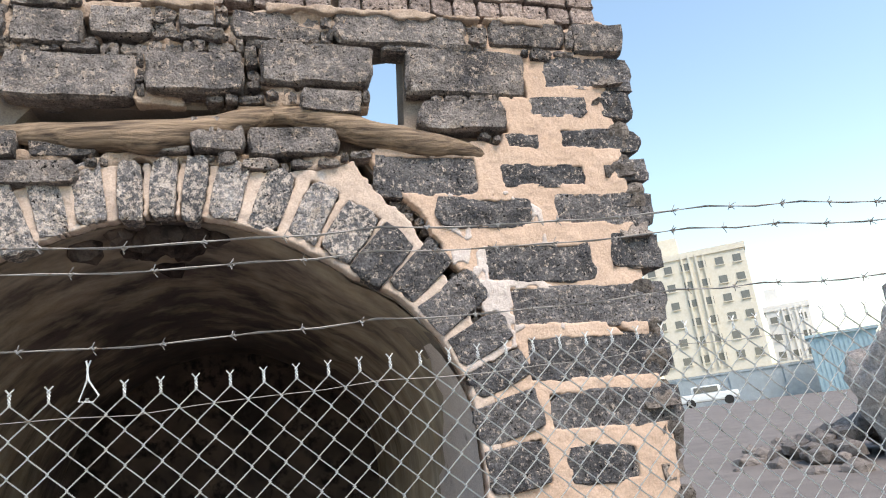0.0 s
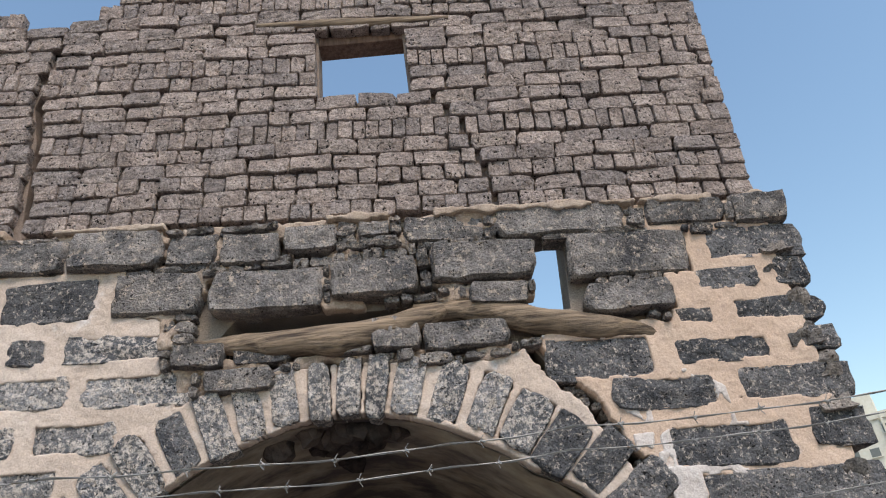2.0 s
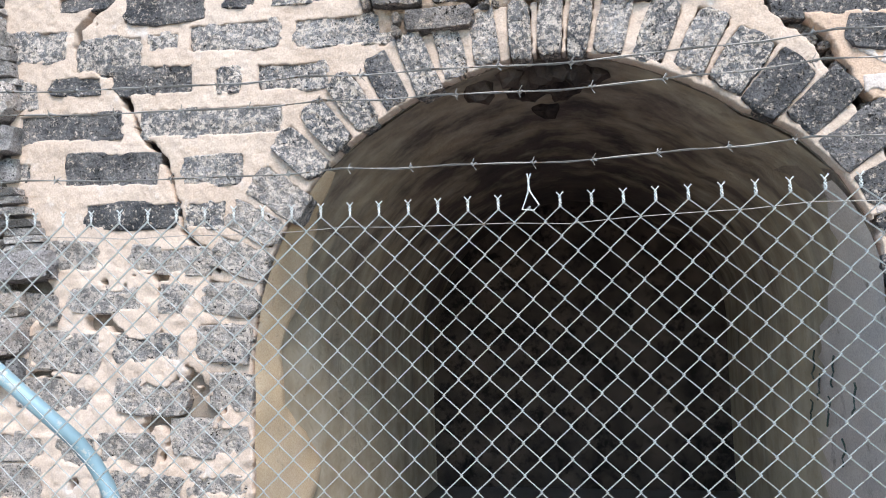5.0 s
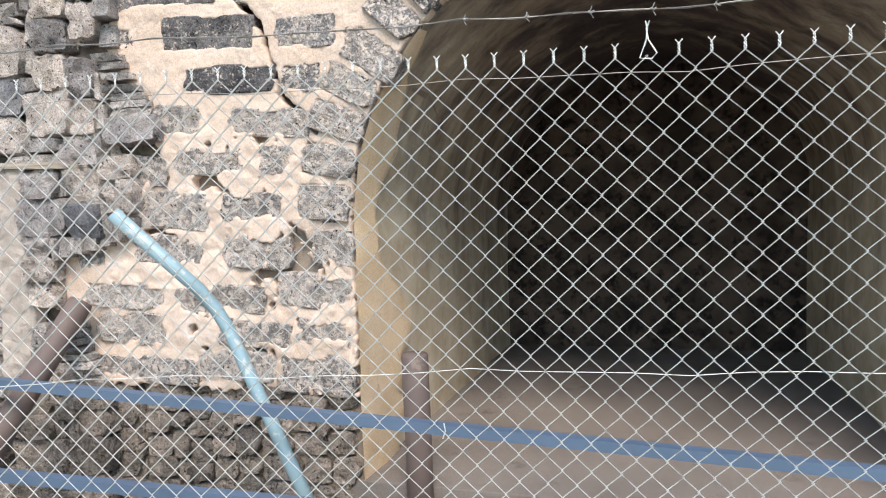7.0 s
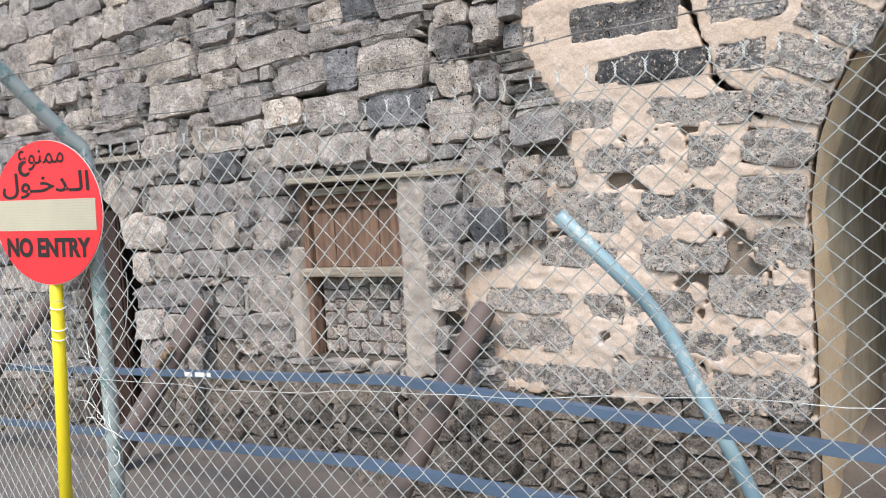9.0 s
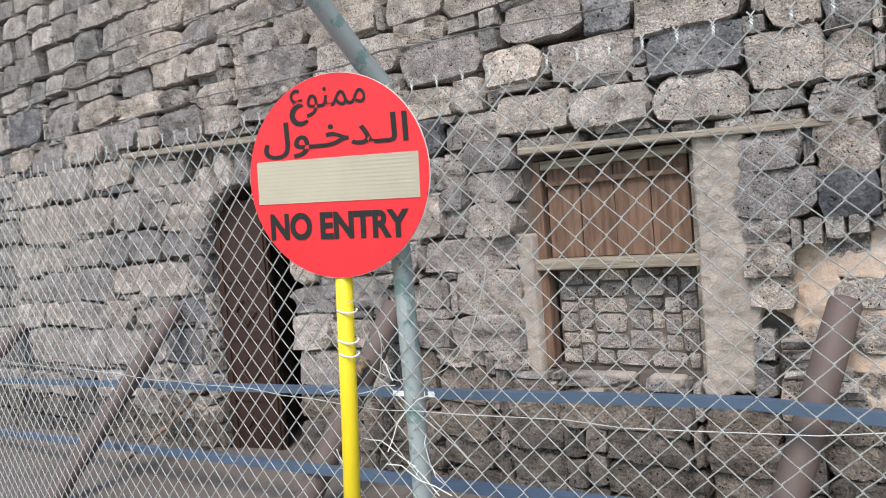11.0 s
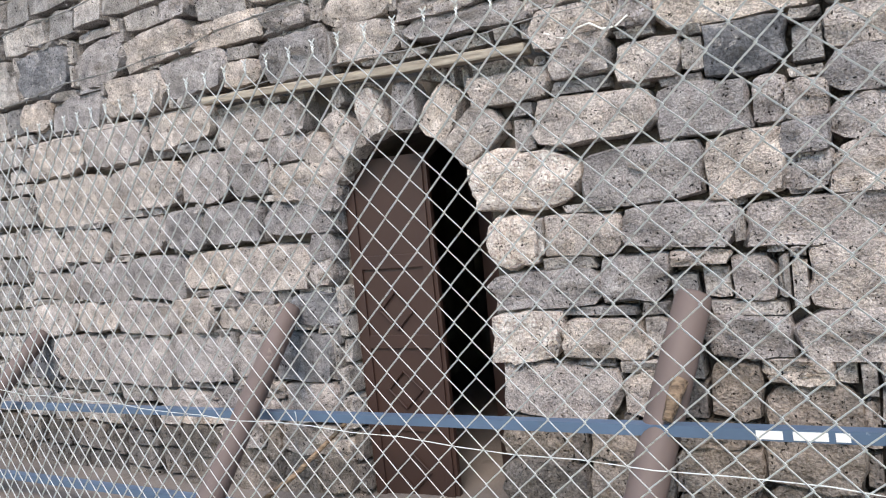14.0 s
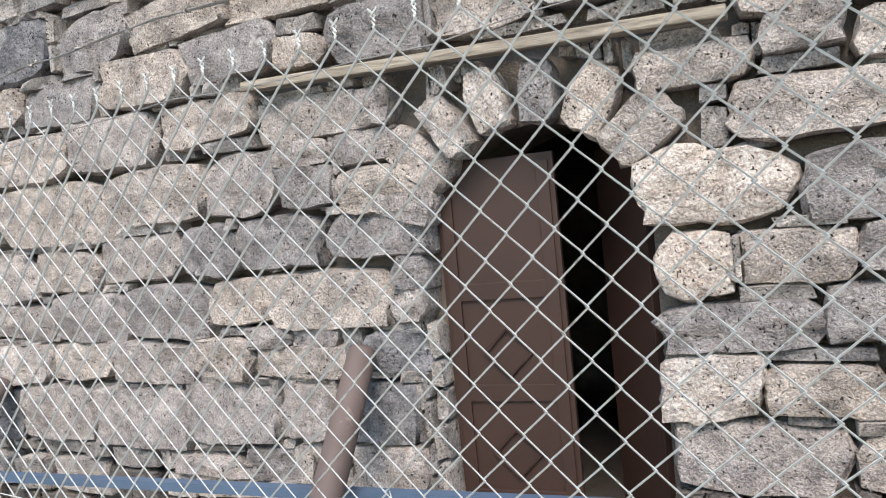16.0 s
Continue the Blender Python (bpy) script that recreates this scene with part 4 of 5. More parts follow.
def lay_row(up, tall, size, x, end, odds):
    """Bricks side by side from x to end, the last one cut to fit, parted at the cracks."""
    zc = ledge((x + end) / 2) + up + tall / 2
    for line, gap in zip(MUD_CRACKS, (0.03, 0.012)):
        cx = crack_at(line, ledge(line[1][0]) + up)
        if x + 0.1 < cx < end - 0.1 and line[-1][1] - 0.05 < ledge(cx) + up + tall / 2 < line[0][1]:
            lay_row(up, tall, size, x, cx - gap * rnd.uniform(0.5, 1.4), odds)
            lay_row(up, tall, size, cx + gap * rnd.uniform(0.5, 1.4), end, odds)
            return
    while x < end - 0.03:
        w = size if rnd.random() > odds else HEADER
        w *= rnd.uniform(0.86, 1.14)
        if end - x - w < 0.06:
            w = end - x
        cx = x + w / 2
        z = ledge(cx) + up + tall / 2 + 0.014 * soft_noise(cx, up * 9, 1.1, 7.0) + rnd.uniform(-0.003, 0.003) - (0.035 if cx < crack_at(MUD_CRACKS[0], zc) else 0.0)
        x += w
        if z + 0.03 > mud_top(cx) or rnd.random() < 0.002:
            continue
        spot = (cx, z, w, tall, rnd.uniform(-0.010, 0.008), rnd.uniform(-1.8, 1.8))
        (near_bricks if -2.6 < cx < 1.2 and z < 4.6 else far_bricks).append(spot)


# courses from the ledge: headers and stretchers, then bricks on end after every four
courses = [(PITCH, HEADER, 0), (PITCH, STRETCHER, 0.05), (PITCH, HEADER, 0), (PITCH, STRETCHER, 0.06), (PITCH, STRETCHER, 0.1)]
for _ in range(4):
    courses += [(TALL, SOLDIER, 0)] + [(PITCH, STRETCHER, 0.08)] * 4
up = 0.008
for tall, size, odds in courses:
    zc = ledge(-1.0) + up + tall / 2
    start = -4.7 + rnd.uniform(0, 0.2)
    if 4.30 < zc < 4.87:
        lay_row(up, tall, size, start, -1.275, odds)
        lay_row(up, tall, size, -0.755, mud_right(zc), odds)
    else:
        lay_row(up, tall, size, start, mud_right(zc), odds)
    up += tall
while len(near_bricks) > 300:
    far_bricks.append(near_bricks.pop())
tilt = math.degrees(math.atan(-SLOPE))
for cx, z, w, h, dy, turn in near_bricks:
    piece("brick", rnd.choice(headers if w < 0.15 else stretchers), None, wall_mud, m=pose(cx, 0.05 + dy, z, 0, tilt + turn, rnd.uniform(-3, 3)) @ Matrix.Diagonal((w - 0.005, 1, h - 0.006, 1)))
verts, faces = [], []
for cx, z, w, h, dy, turn in far_bricks:
    me = rnd.choice(headers if w < 0.15 else stretchers)
    m = pose(cx, 0.05 + dy, z, 0, tilt + turn, 0) @ Matrix.Diagonal((w - 0.005, 1, h - 0.006, 1))
    o = len(verts)
    verts += [tuple(m @ v.co) for v in me.vertices]
    faces += [tuple(o + k for k in p.vertices) for p in me.polygons]
tagged(raw("upper_bricks", verts, faces, MUD_BRICK, wall_mud, "mud bricks of the upper courses"), kind="stuff")
log("window_lintel", [(-1.62, 0.0, 4.945), (-1.1, -0.01, 4.91), (-0.48, 0.0, 4.875)], [0.03, 0.034, 0.028], "thin bent pole over the empty window")
lintel_board = part("lintel_board", box_bm(-1.34, -0.68, 0.045, 0.168, 4.80, 4.87, 0.006), BROWN_WOOD, wall_mud, "dark board under the window head")

# ---- grey rubble wall with door and window ----
LEFT_TURN = math.degrees(math.atan(0.035))
wall_left = tagged(empty("wall_rubble", pose(-4.0, -0.05, 0, 0, 0, LEFT_TURN)), "old wall of coursed grey volcanic rubble with open joints", "wall", kind="structure")
DOOR_X, DOOR_W, DOOR_SPRING, DOOR_RISE = -7.645, 0.43, 1.27, 0.41
door_loop = [(DOOR_X + DOOR_W, -0.7)] + [(DOOR_X + DOOR_W * math.cos(k * math.pi / 14), DOOR_SPRING + DOOR_RISE * math.sin(k * math.pi / 14)) for k in range(15)] + [(DOOR_X - DOOR_W, -0.7)]
WINDOW = [(-5.44, 0.52), (-4.6, 0.52), (-4.6, 1.58), (-5.44, 1.58)]


def local(loop):
    return [(x + 4.0, z) for x, z in loop]


core = [(0.5, -0.8), (0.5, 3.4), (-0.6, 4.6), (-10.0, 4.8), (-10.0, -0.8)] + local(door_loop)[::-1]
part("wall_core", prism(core, [local(WINDOW)], 0.085, 0.7), GREY_JOINT, wall_left, "dark recessed joints")
LEFT = []


def rubble(a, b, c, d):
    LEFT.append((a, b, c, d))


rubble(-10.79, -10.25, 2.31, 2.61); rubble(-10.16, -9.64, 2.29, 2.56); rubble(-9.61, -9.01, 2.32, 2.52)
rubble(-8.98, -8.43, 2.30, 2.46); rubble(-8.47, -8.01, 2.03, 2.26); rubble(-7.97, -7.57, 2.05, 2.23)
rubble(-7.53, -6.91, 2.06, 2.17); rubble(-6.89, -6.56, 1.90, 2.07); rubble(-6.53, -6.39, 1.93, 2.02)
rubble(-9.27, -8.74, 2.08, 2.30); rubble(-8.74, -8.50, 2.06, 2.20); rubble(-10.49, -9.90, 2.03, 2.26)
rubble(-9.86, -9.28, 2.03, 2.28); rubble(-10.84, -10.52, 2.09, 2.30); rubble(-6.55, -6.30, 1.71, 1.87)
rubble(-6.81, -6.57, 1.77, 1.90); rubble(-6.21, -5.93, 1.68, 1.87); rubble(-10.89, -10.18, 1.75, 2.01)
rubble(-10.16, -9.52, 1.75, 2.02); rubble(-9.49, -8.91, 1.81, 2.02); rubble(-8.89, -8.34, 1.75, 1.94)
rubble(-6.92, -6.41, 1.50, 1.70); rubble(-6.40, -6.06, 1.47, 1.67); rubble(-6.05, -5.94, 1.49, 1.66)
rubble(-7.22, -6.84, 1.72, 1.85); rubble(-10.82, -9.88, 1.41, 1.74); rubble(-9.87, -9.28, 1.47, 1.74)
rubble(-9.26, -8.82, 1.46, 1.74); rubble(-8.82, -8.53, 1.45, 1.64); rubble(-8.47, -8.12, 1.41, 1.60)
rubble(-6.72, -6.25, 1.24, 1.47); rubble(-6.22, -5.95, 1.23, 1.46); rubble(-7.25, -6.74, 1.25, 1.49)
rubble(-11.02, -10.56, 1.10, 1.38); rubble(-10.55, -10.08, 1.14, 1.37); rubble(-10.05, -9.46, 1.18, 1.41)
rubble(-9.44, -9.13, 1.18, 1.43); rubble(-9.10, -8.61, 1.19, 1.43); rubble(-8.57, -8.09, 1.21, 1.41)
rubble(-6.93, -6.58, 1.03, 1.21); rubble(-6.58, -6.14, 1.05, 1.22); rubble(-8.93, -8.28, 0.92, 1.17)
rubble(-9.29, -8.93, 0.94, 1.15); rubble(-9.86, -9.29, 0.89, 1.15); rubble(-10.45, -9.86, 0.87, 1.12)
rubble(-11.06, -10.45, 0.89, 1.09); rubble(-7.21, -6.95, 0.99, 1.22); rubble(-7.21, -6.70, 0.80, 0.97)
rubble(-6.68, -6.40, 0.83, 1.02); rubble(-6.16, -6.00, 0.83, 1.00); rubble(-6.39, -6.18, 0.98, 1.04)
rubble(-8.27, -8.11, 0.93, 1.07); rubble(-11.11, -10.52, 0.63, 0.85); rubble(-10.49, -10.00, 0.66, 0.87)
rubble(-10.00, -9.46, 0.66, 0.87); rubble(-9.44, -9.08, 0.68, 0.88); rubble(-9.08, -8.56, 0.69, 0.84)
rubble(-8.44, -8.13, 0.72, 0.90); rubble(-7.22, -6.88, 0.56, 0.78); rubble(-6.88, -6.51, 0.59, 0.76)
rubble(-6.28, -5.97, 0.61, 0.77); rubble(-10.81, -10.23, 0.32, 0.62); rubble(-10.21, -9.55, 0.31, 0.62)
rubble(-9.52, -8.97, 0.36, 0.65); rubble(-8.95, -8.66, 0.40, 0.65); rubble(-8.62, -8.22, 0.41, 0.67)
rubble(-11.16, -10.84, 0.29, 0.61); rubble(-7.20, -6.65, 0.31, 0.55); rubble(-6.62, -6.41, 0.35, 0.54)
rubble(-6.27, -6.09, 0.36, 0.59); rubble(-8.57, -8.18, 0.18, 0.40); rubble(-9.68, -9.17, 0.19, 0.29)
rubble(-4.82, -4.34, 2.06, 2.33); rubble(-5.51, -5.08, 2.15, 2.34); rubble(-5.06, -4.84, 2.12, 2.35)
rubble(-5.63, -5.32, 1.96, 2.15); rubble(-5.25, -4.83, 1.92, 2.11); rubble(-4.78, -4.38, 1.86, 2.06)
rubble(-4.37, -4.08, 1.73, 1.96); rubble(-5.57, -5.18, 1.72, 1.91); rubble(-5.16, -4.79, 1.69, 1.87)
rubble(-4.76, -4.38, 1.65, 1.85); rubble(-4.28, -4.09, 1.98, 2.16); rubble(-6.81, -6.17, 2.17, 2.41)
rubble(-6.15, -5.65, 2.06, 2.30); rubble(-6.89, -6.30, 2.44, 2.69); rubble(-6.24, -5.85, 2.42, 2.59)
rubble(-5.84, -5.27, 2.37, 2.55); rubble(-7.42, -6.90, 2.27, 2.49); rubble(-5.74, -5.46, 2.57, 2.68)
rubble(-5.21, -4.68, 2.38, 2.50); rubble(-6.38, -5.85, 1.88, 2.05)
rubble(-5.82, -5.64, 1.87, 2.04); rubble(-6.10, -5.49, 1.03, 1.21); rubble(-5.90, -5.51, 0.79, 1.03)
rubble(-4.43, -4.14, 1.21, 1.42); rubble(-4.14, -3.93, 1.20, 1.38); rubble(-4.35, -3.92, 1.02, 1.18)
rubble(-5.96, -5.54, 0.60, 0.79)


def in_door(x, z, grow=0.0):
    if z < DOOR_SPRING:
        return abs(x - DOOR_X) < DOOR_W + grow
    return math.hypot((x - DOOR_X) / (DOOR_W + grow), (z - DOOR_SPRING) / (DOOR_RISE + grow)) < 1


def left_free(x, z):
    if in_door(x, z, 0.24 if z > DOOR_SPRING - 0.05 else 0.0):
        return False
    if (-5.5 < x < -4.56 and 0.5 < z < 1.62) or (-4.6 < x < -4.42 and 0.45 < z < 1.58):
        return False
    if x > ragged_left(z) + 0.1 or (-4.05 < x < -3.9 and 2.13 < z < 2.21) or (-3.85 < x < -3.6 and 1.6 < z < 1.68):
        return False
    if -8.95 < x < -6.85 and abs(z - (2.03 - 0.045 * (x + 8.85))) < 0.035:
        return False
    return True


PALE = {(-7.02, 1.38), (-7.1, 1.06), (-7.06, 0.65), (-5.6, 2.2), (-5.6, 2.0)}
SLATE = {(-8.4, 2.25), (-4.9, 2.15), (-4.05, 1.3), (-4.7, 2.45), (-4.55, 1.95)}


def earthy(x, z):
    """Foot of the wall, splashed and stained with earth."""
    return z < np.interp(x, [-9.0, -7.6, -7.2, -6.2, -5.6, -4.0], [0.05, 0.1, 0.42, 0.5, 0.42, 0.42]) + 0.08 * cloud(x, z, 3.0, 41.0)


def near_any(x, z, spots, reach):
    return any(math.hypot(x - a, z - b) < reach for a, b in spots)


GREY_FORMS = stone_set(34, 200, GREYSTONE, 0.10, 0.22, 0.085)
SLATE_FORMS = stone_set(6, 240, DARKSTONE, 0.09, 0.2, 0.07)
PALE_FORMS = stone_set(6, 250, PALESTONE, 0.11, 0.22, 0.085)
rnd = random.Random(31)


FOOT_FORMS = stone_set(10, 270, FOOTSTONE, 0.10, 0.22, 0.085)


def rubble_stone(a, b, c, d):
    x, z = (a + b) / 2, (c + d) / 2
    forms = PALE_FORMS if near_any(x, z, PALE, 0.16) else SLATE_FORMS if near_any(x, z, SLATE, 0.15) or rnd.random() < 0.06 else GREY_FORMS
    if forms is not PALE_FORMS and earthy(x, z):
        forms = FOOT_FORMS
    flip = rnd.choice((-1, 1))
    piece("stone", rnd.choice(forms), None, wall_left, m=pose(x + 4.0, 0.12, z, rnd.uniform(-3, 3), rnd.uniform(-3, 3), rnd.uniform(-3, 3)) @ Matrix.Diagonal(((b - a) * 1.05 * flip, rnd.uniform(0.145, 0.18), (d - c) * 1.065, 1)))


LEFT[:] = [r for r in LEFT if not (in_door((r[0] + r[1]) / 2, (r[2] + r[3]) / 2, 0.05)) and r[1] < ragged_left((r[2] + r[3]) / 2) + 0.14]
for r in LEFT:
    rubble_stone(*r)
def overlaps(r, others):
    return any(r[0] < q[1] - 0.012 and r[1] > q[0] + 0.012 and r[2] < q[3] - 0.012 and r[3] > q[2] + 0.012 for q in others)


def coursed(x0, x1, z0, z1, seed):
    """Level courses of blocks where nothing stands yet."""
    pick, out, z = random.Random(seed), [], z0
    while z < z1:
        h, x = pick.uniform(0.17, 0.25), x0 + pick.uniform(-0.2, 0.0)
        while x < x1:
            w = pick.uniform(0.24, 0.55)
            r = (x, x + w, z + 0.008 * math.sin(x * 3), z + h)
            if not overlaps(r, LEFT) and all(left_free(a, b) for a in (r[0], r[1], x + w / 2) for b in (r[2], r[3])):
                out.append(r)
            x += w
        z += h
    return out


courses_left = coursed(-13.0, -3.7, 2.46, 4.5, 71) + coursed(-13.0, -10.6, -0.6, 2.46, 72)
near_courses = [r for r in courses_left if -9.0 < r[0] and r[2] < 3.1]
for r in near_courses:
    rubble_stone(*r)
gaps = free_rects(LEFT + courses_left, -13.0, -3.5, -0.75, 4.5, left_free, 41, (0.24, 0.52), (0.13, 0.22))
large = [r for r in gaps if r[1] - r[0] > 0.13 and r[3] - r[2] > 0.09 and -9.6 < r[0] < -3.5 and r[2] < 3.0][:150]
for r in large:
    rubble_stone(*r)
chosen = set(large)
rest = [r for r in gaps if r not in chosen] + [r for r in courses_left if r not in set(near_courses)]
for stained, mat, label in ((False, GREYFILL, "small chips and far stones of the rubble wall"), (True, HEAP_STONE, "earth-stained chips at the foot of the rubble wall")):
    some = [(r[0] + 4.0, r[1] + 4.0, r[2], r[3]) for r in rest if bool(earthy((r[0] + r[1]) / 2, (r[2] + r[3]) / 2)) == stained]
    stones_joined("small_rubble", some, 0.12, -0.035, 43, mat, wall_left, label, 0.1, 0.09)
# thin chips pushed into the joints
chips = []
for a, b, c, d in LEFT + large:
    if rnd.random() < 0.75 and not in_door(a, c, 0.03) and b < ragged_left(c):
        w, h = rnd.uniform(0.05, 0.14), rnd.uniform(0.02, 0.04)
        x = rnd.uniform(a, b - w)
        chips.append((x + 4.0, x + w + 4.0, c - h * 0.6, c + h * 0.4))
stones_joined("joint_chips", [r for r in chips if not in_door((r[0] + r[1]) / 2 - 4.0, r[2], 0.05) and not (-1.52 < r[0] < -0.55 and 0.45 < r[2] < 1.65)], 0.12, -0.005, 47, GREYFILL, wall_left, "thin stone chips wedged in the joints", 0.12, 0.10)
# arch stones over the door
for ang, w, tall, pale in ((38, 0.19, 0.27, 0), (60, 0.17, 0.26, 0), (82, 0.135, 0.24, 0), (104, 0.15, 0.27, 1), (124, 0.13, 0.27, 0), (143, 0.17, 0.30, 0), (162, 0.18, 0.30, 0), (16, 0.2, 0.26, 1)):
    r = math.radians(ang)
    x, z = DOOR_X + (DOOR_W + tall / 2 - 0.015) * math.cos(r), DOOR_SPRING + (DOOR_RISE + tall / 2 - 0.015) * math.sin(r)
    form = rnd.choice(PALE_FORMS if pale else GREY_FORMS)
    piece("voussoir", form, None, wall_left, m=pose(x + 4.0, 0.07, z, 0, 90 - ang, 0) @ Matrix.Diagonal((w, rnd.uniform(0.11, 0.14), tall, 1)))


WALL_M = wall_left.matrix_basis


def on_wall(x, y, z, ry=0.0, rz=0.0):
    return WALL_M @ pose(x + 4.0, y, z, 0, ry, rz)


def door_leaf(name, w, h, m, label):
    leaf = tagged(empty(name, m), label, "door")
    part("panel", box_bm(0, w, 0, 0.035, 0, h, 0.004), DOOR_PAINT, leaf)
    for z in (0.08, 0.52, 0.96, 1.38):
        part("rail", box_bm(0.02, w - 0.02, -0.012, 0.0, z, z + 0.07, 0.003), DOOR_PAINT, leaf)
    for x in (0.02, w - 0.07):
        part("stile", box_bm(x, x + 0.05, -0.014, 0.0, 0.03, h - 0.03, 0.003), DOOR_PAINT, leaf)
    for z in (0.30, 0.74, 1.16):
        part("molding", tube([(w / 2 - 0.1, -0.006, z), (w / 2, -0.01, z + 0.1), (w / 2 + 0.1, -0.006, z), (w / 2, -0.01, z - 0.1), (w / 2 - 0.1, -0.006, z)], 0.007, 6), DOOR_PAINT, leaf, "raised scroll ornament")
    return leaf


door_leaf("door_leaf", 0.50, 1.95, on_wall(-8.075, 0.06, -0.38, 0, 6), "dark brown painted metal door leaf, ajar, in an arched doorway")
door_leaf("door_leaf", 0.40, 1.95, on_wall(-7.225, 0.16, -0.38, 0, 128), "dark brown door leaf swung inwards into the dark")
# unseen walls and top, in the dark joint colour, added behind the door
part("passage", prism([(-5.2, -0.8), (-5.2, 2.6), (-2.4, 2.6), (-2.4, -0.8)], [], 3.0, 3.1), GREY_JOINT, wall_left, "added dark wall closing the space behind the door")
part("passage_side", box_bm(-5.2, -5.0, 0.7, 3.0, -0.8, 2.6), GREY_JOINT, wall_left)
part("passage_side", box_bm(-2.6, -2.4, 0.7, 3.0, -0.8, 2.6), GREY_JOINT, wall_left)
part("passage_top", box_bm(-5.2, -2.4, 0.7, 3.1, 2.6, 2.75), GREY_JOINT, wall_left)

def daubed(x, z):
    """Mud plaster left round the window."""
    x = x - 4.0
    rag = 0.03 * cloud(x, z, 8.0, 51.0) + 0.015 * cloud(x, z, 30.0, 52.0)
    by = (x > -4.61) & (x < -4.40 + rag) & (z > 0.46 + rag) & (z < 1.60 + rag)
    other = (x > -5.53 + rag) & (x < -5.435) & (z > 0.5) & (z < 1.25 + 2 * rag)
    under = (x > -5.4 + rag) & (x < -4.5) & (z > 0.40 + rag) & (z < 0.52)
    return by | other | under & (cloud(x, z, 12.0, 53.0) > -0.1)


sheet("mud_plaster", daubed, -1.6, -0.3, 0.35, 1.7, -0.022, 0.06, 0.01, DAUB, wall_left, "greyed mud plaster round the window", 2.2)

# window: timber frame, boarded shutter above, brick infill below
shutter = tagged(empty("window_1", on_wall(-5.44, 0, 0)), "old brown timber window with board shutter, lower half bricked up", "window", kind="structure")
part("frame_post", box_bm(0.0, 0.05, 0.05, 0.14, 0.52, 1.57, 0.006), BROWN_WOOD, shutter)
part("frame_post", box_bm(0.79, 0.84, 0.06, 0.14, 0.52, 1.57, 0.006), GREY_WOOD, shutter)
part("frame_head", box_bm(0.05, 0.79, 0.05, 0.14, 1.525, 1.57, 0.006), GREY_WOOD, shutter)
part("frame_rail", box_bm(0.0, 0.84, 0.015, 0.13, 1.02, 1.075, 0.008), GREY_WOOD, shutter, "grey weathered rail")
for k in range(4):
    part("board", box_bm(0.068 + k * 0.177, 0.241 + k * 0.177, 0.085 + 0.004 * (k % 2), 0.115, 1.078, 1.527, 0.003), BROWN_WOOD, shutter, "reddish brown board")
part("slat", box_bm(0.068, 0.772, 0.06, 0.08, 1.44, 1.465, 0.003), BROWN_WOOD, shutter)
part("shutter_back", box_bm(0.05, 0.79, 0.13, 0.4, 1.02, 1.57), GREY_JOINT, shutter)
part("infill_back", box_bm(0.066, 0.774, 0.134, 0.4, 0.522, 1.018), GREY_JOINT, shutter)
INFILL_FORMS = stone_set(6, 260, GREYSTONE, 0.08, 0.15, 0.04)
for r in free_rects([], 0.07, 0.77, 0.53, 1.01, lambda x, z: True, 51, (0.08, 0.2), (0.07, 0.11)):
    piece("brick", rnd.choice(INFILL_FORMS), None, shutter, m=pose((r[0] + r[1]) / 2, 0.19, (r[2] + r[3]) / 2) @ Matrix.Diagonal((r[1] - r[0] - 0.008, 0.07, r[3] - r[2] - 0.008, 1)))
tagged(part("window_lintel_board", box_bm(-0.07, 1.42, -0.055, 0.06, 1.605, 1.64, 0.008), GREY_WOOD, None), "grey weathered plank lintel over the boarded window", "lintel").matrix_basis = on_wall(-5.44, 0, 0, 2.0)
plank = tagged(part("wooden_plank", box_bm(0, 2.0, -0.05, 0.03, -0.02, 0.022, 0.006), GREY_WOOD, None), "long grey weathered batten lodged across the wall over the door", "plank")
plank.matrix_basis = on_wall(-8.90, -0.045, 2.014, 2.6)

# ---- shoring poles and blue bars ----


def shore(name, head, foot, r, label):
    d = Vector(foot) - Vector(head)
    bm = tube([Vector(head) + d * t for t in (0, 0.012, 0.3, 0.6, 0.985, 1)], r, 20, True, None, [r * 0.94, r, r, r, r, r * 0.94])
    return tagged(part(name, bm, POLE_BROWN, None, "", True), label, "shoring pole", "shoring poles against the wall")


shore("shoring_pole", (-4.055, -0.10, 0.87), (-4.34, -0.93, -0.34), 0.062, "thick dull brown pipe propped against the wall")
shore("shoring_pole", (-6.29, -0.22, 0.86), (-6.48, -1.04, -0.32), 0.07, "thick dull brown pipe propped against the wall")
shore("shoring_pole", (-8.42, -0.28, 0.82), (-8.15, -1.47, -0.27), 0.062, "thick dull brown pipe propped against the wall")
shore("shoring_pole", (-10.9, -0.36, 0.66), (-10.95, -1.4, -0.36), 0.062, "thick dull brown pipe propped against the wall")


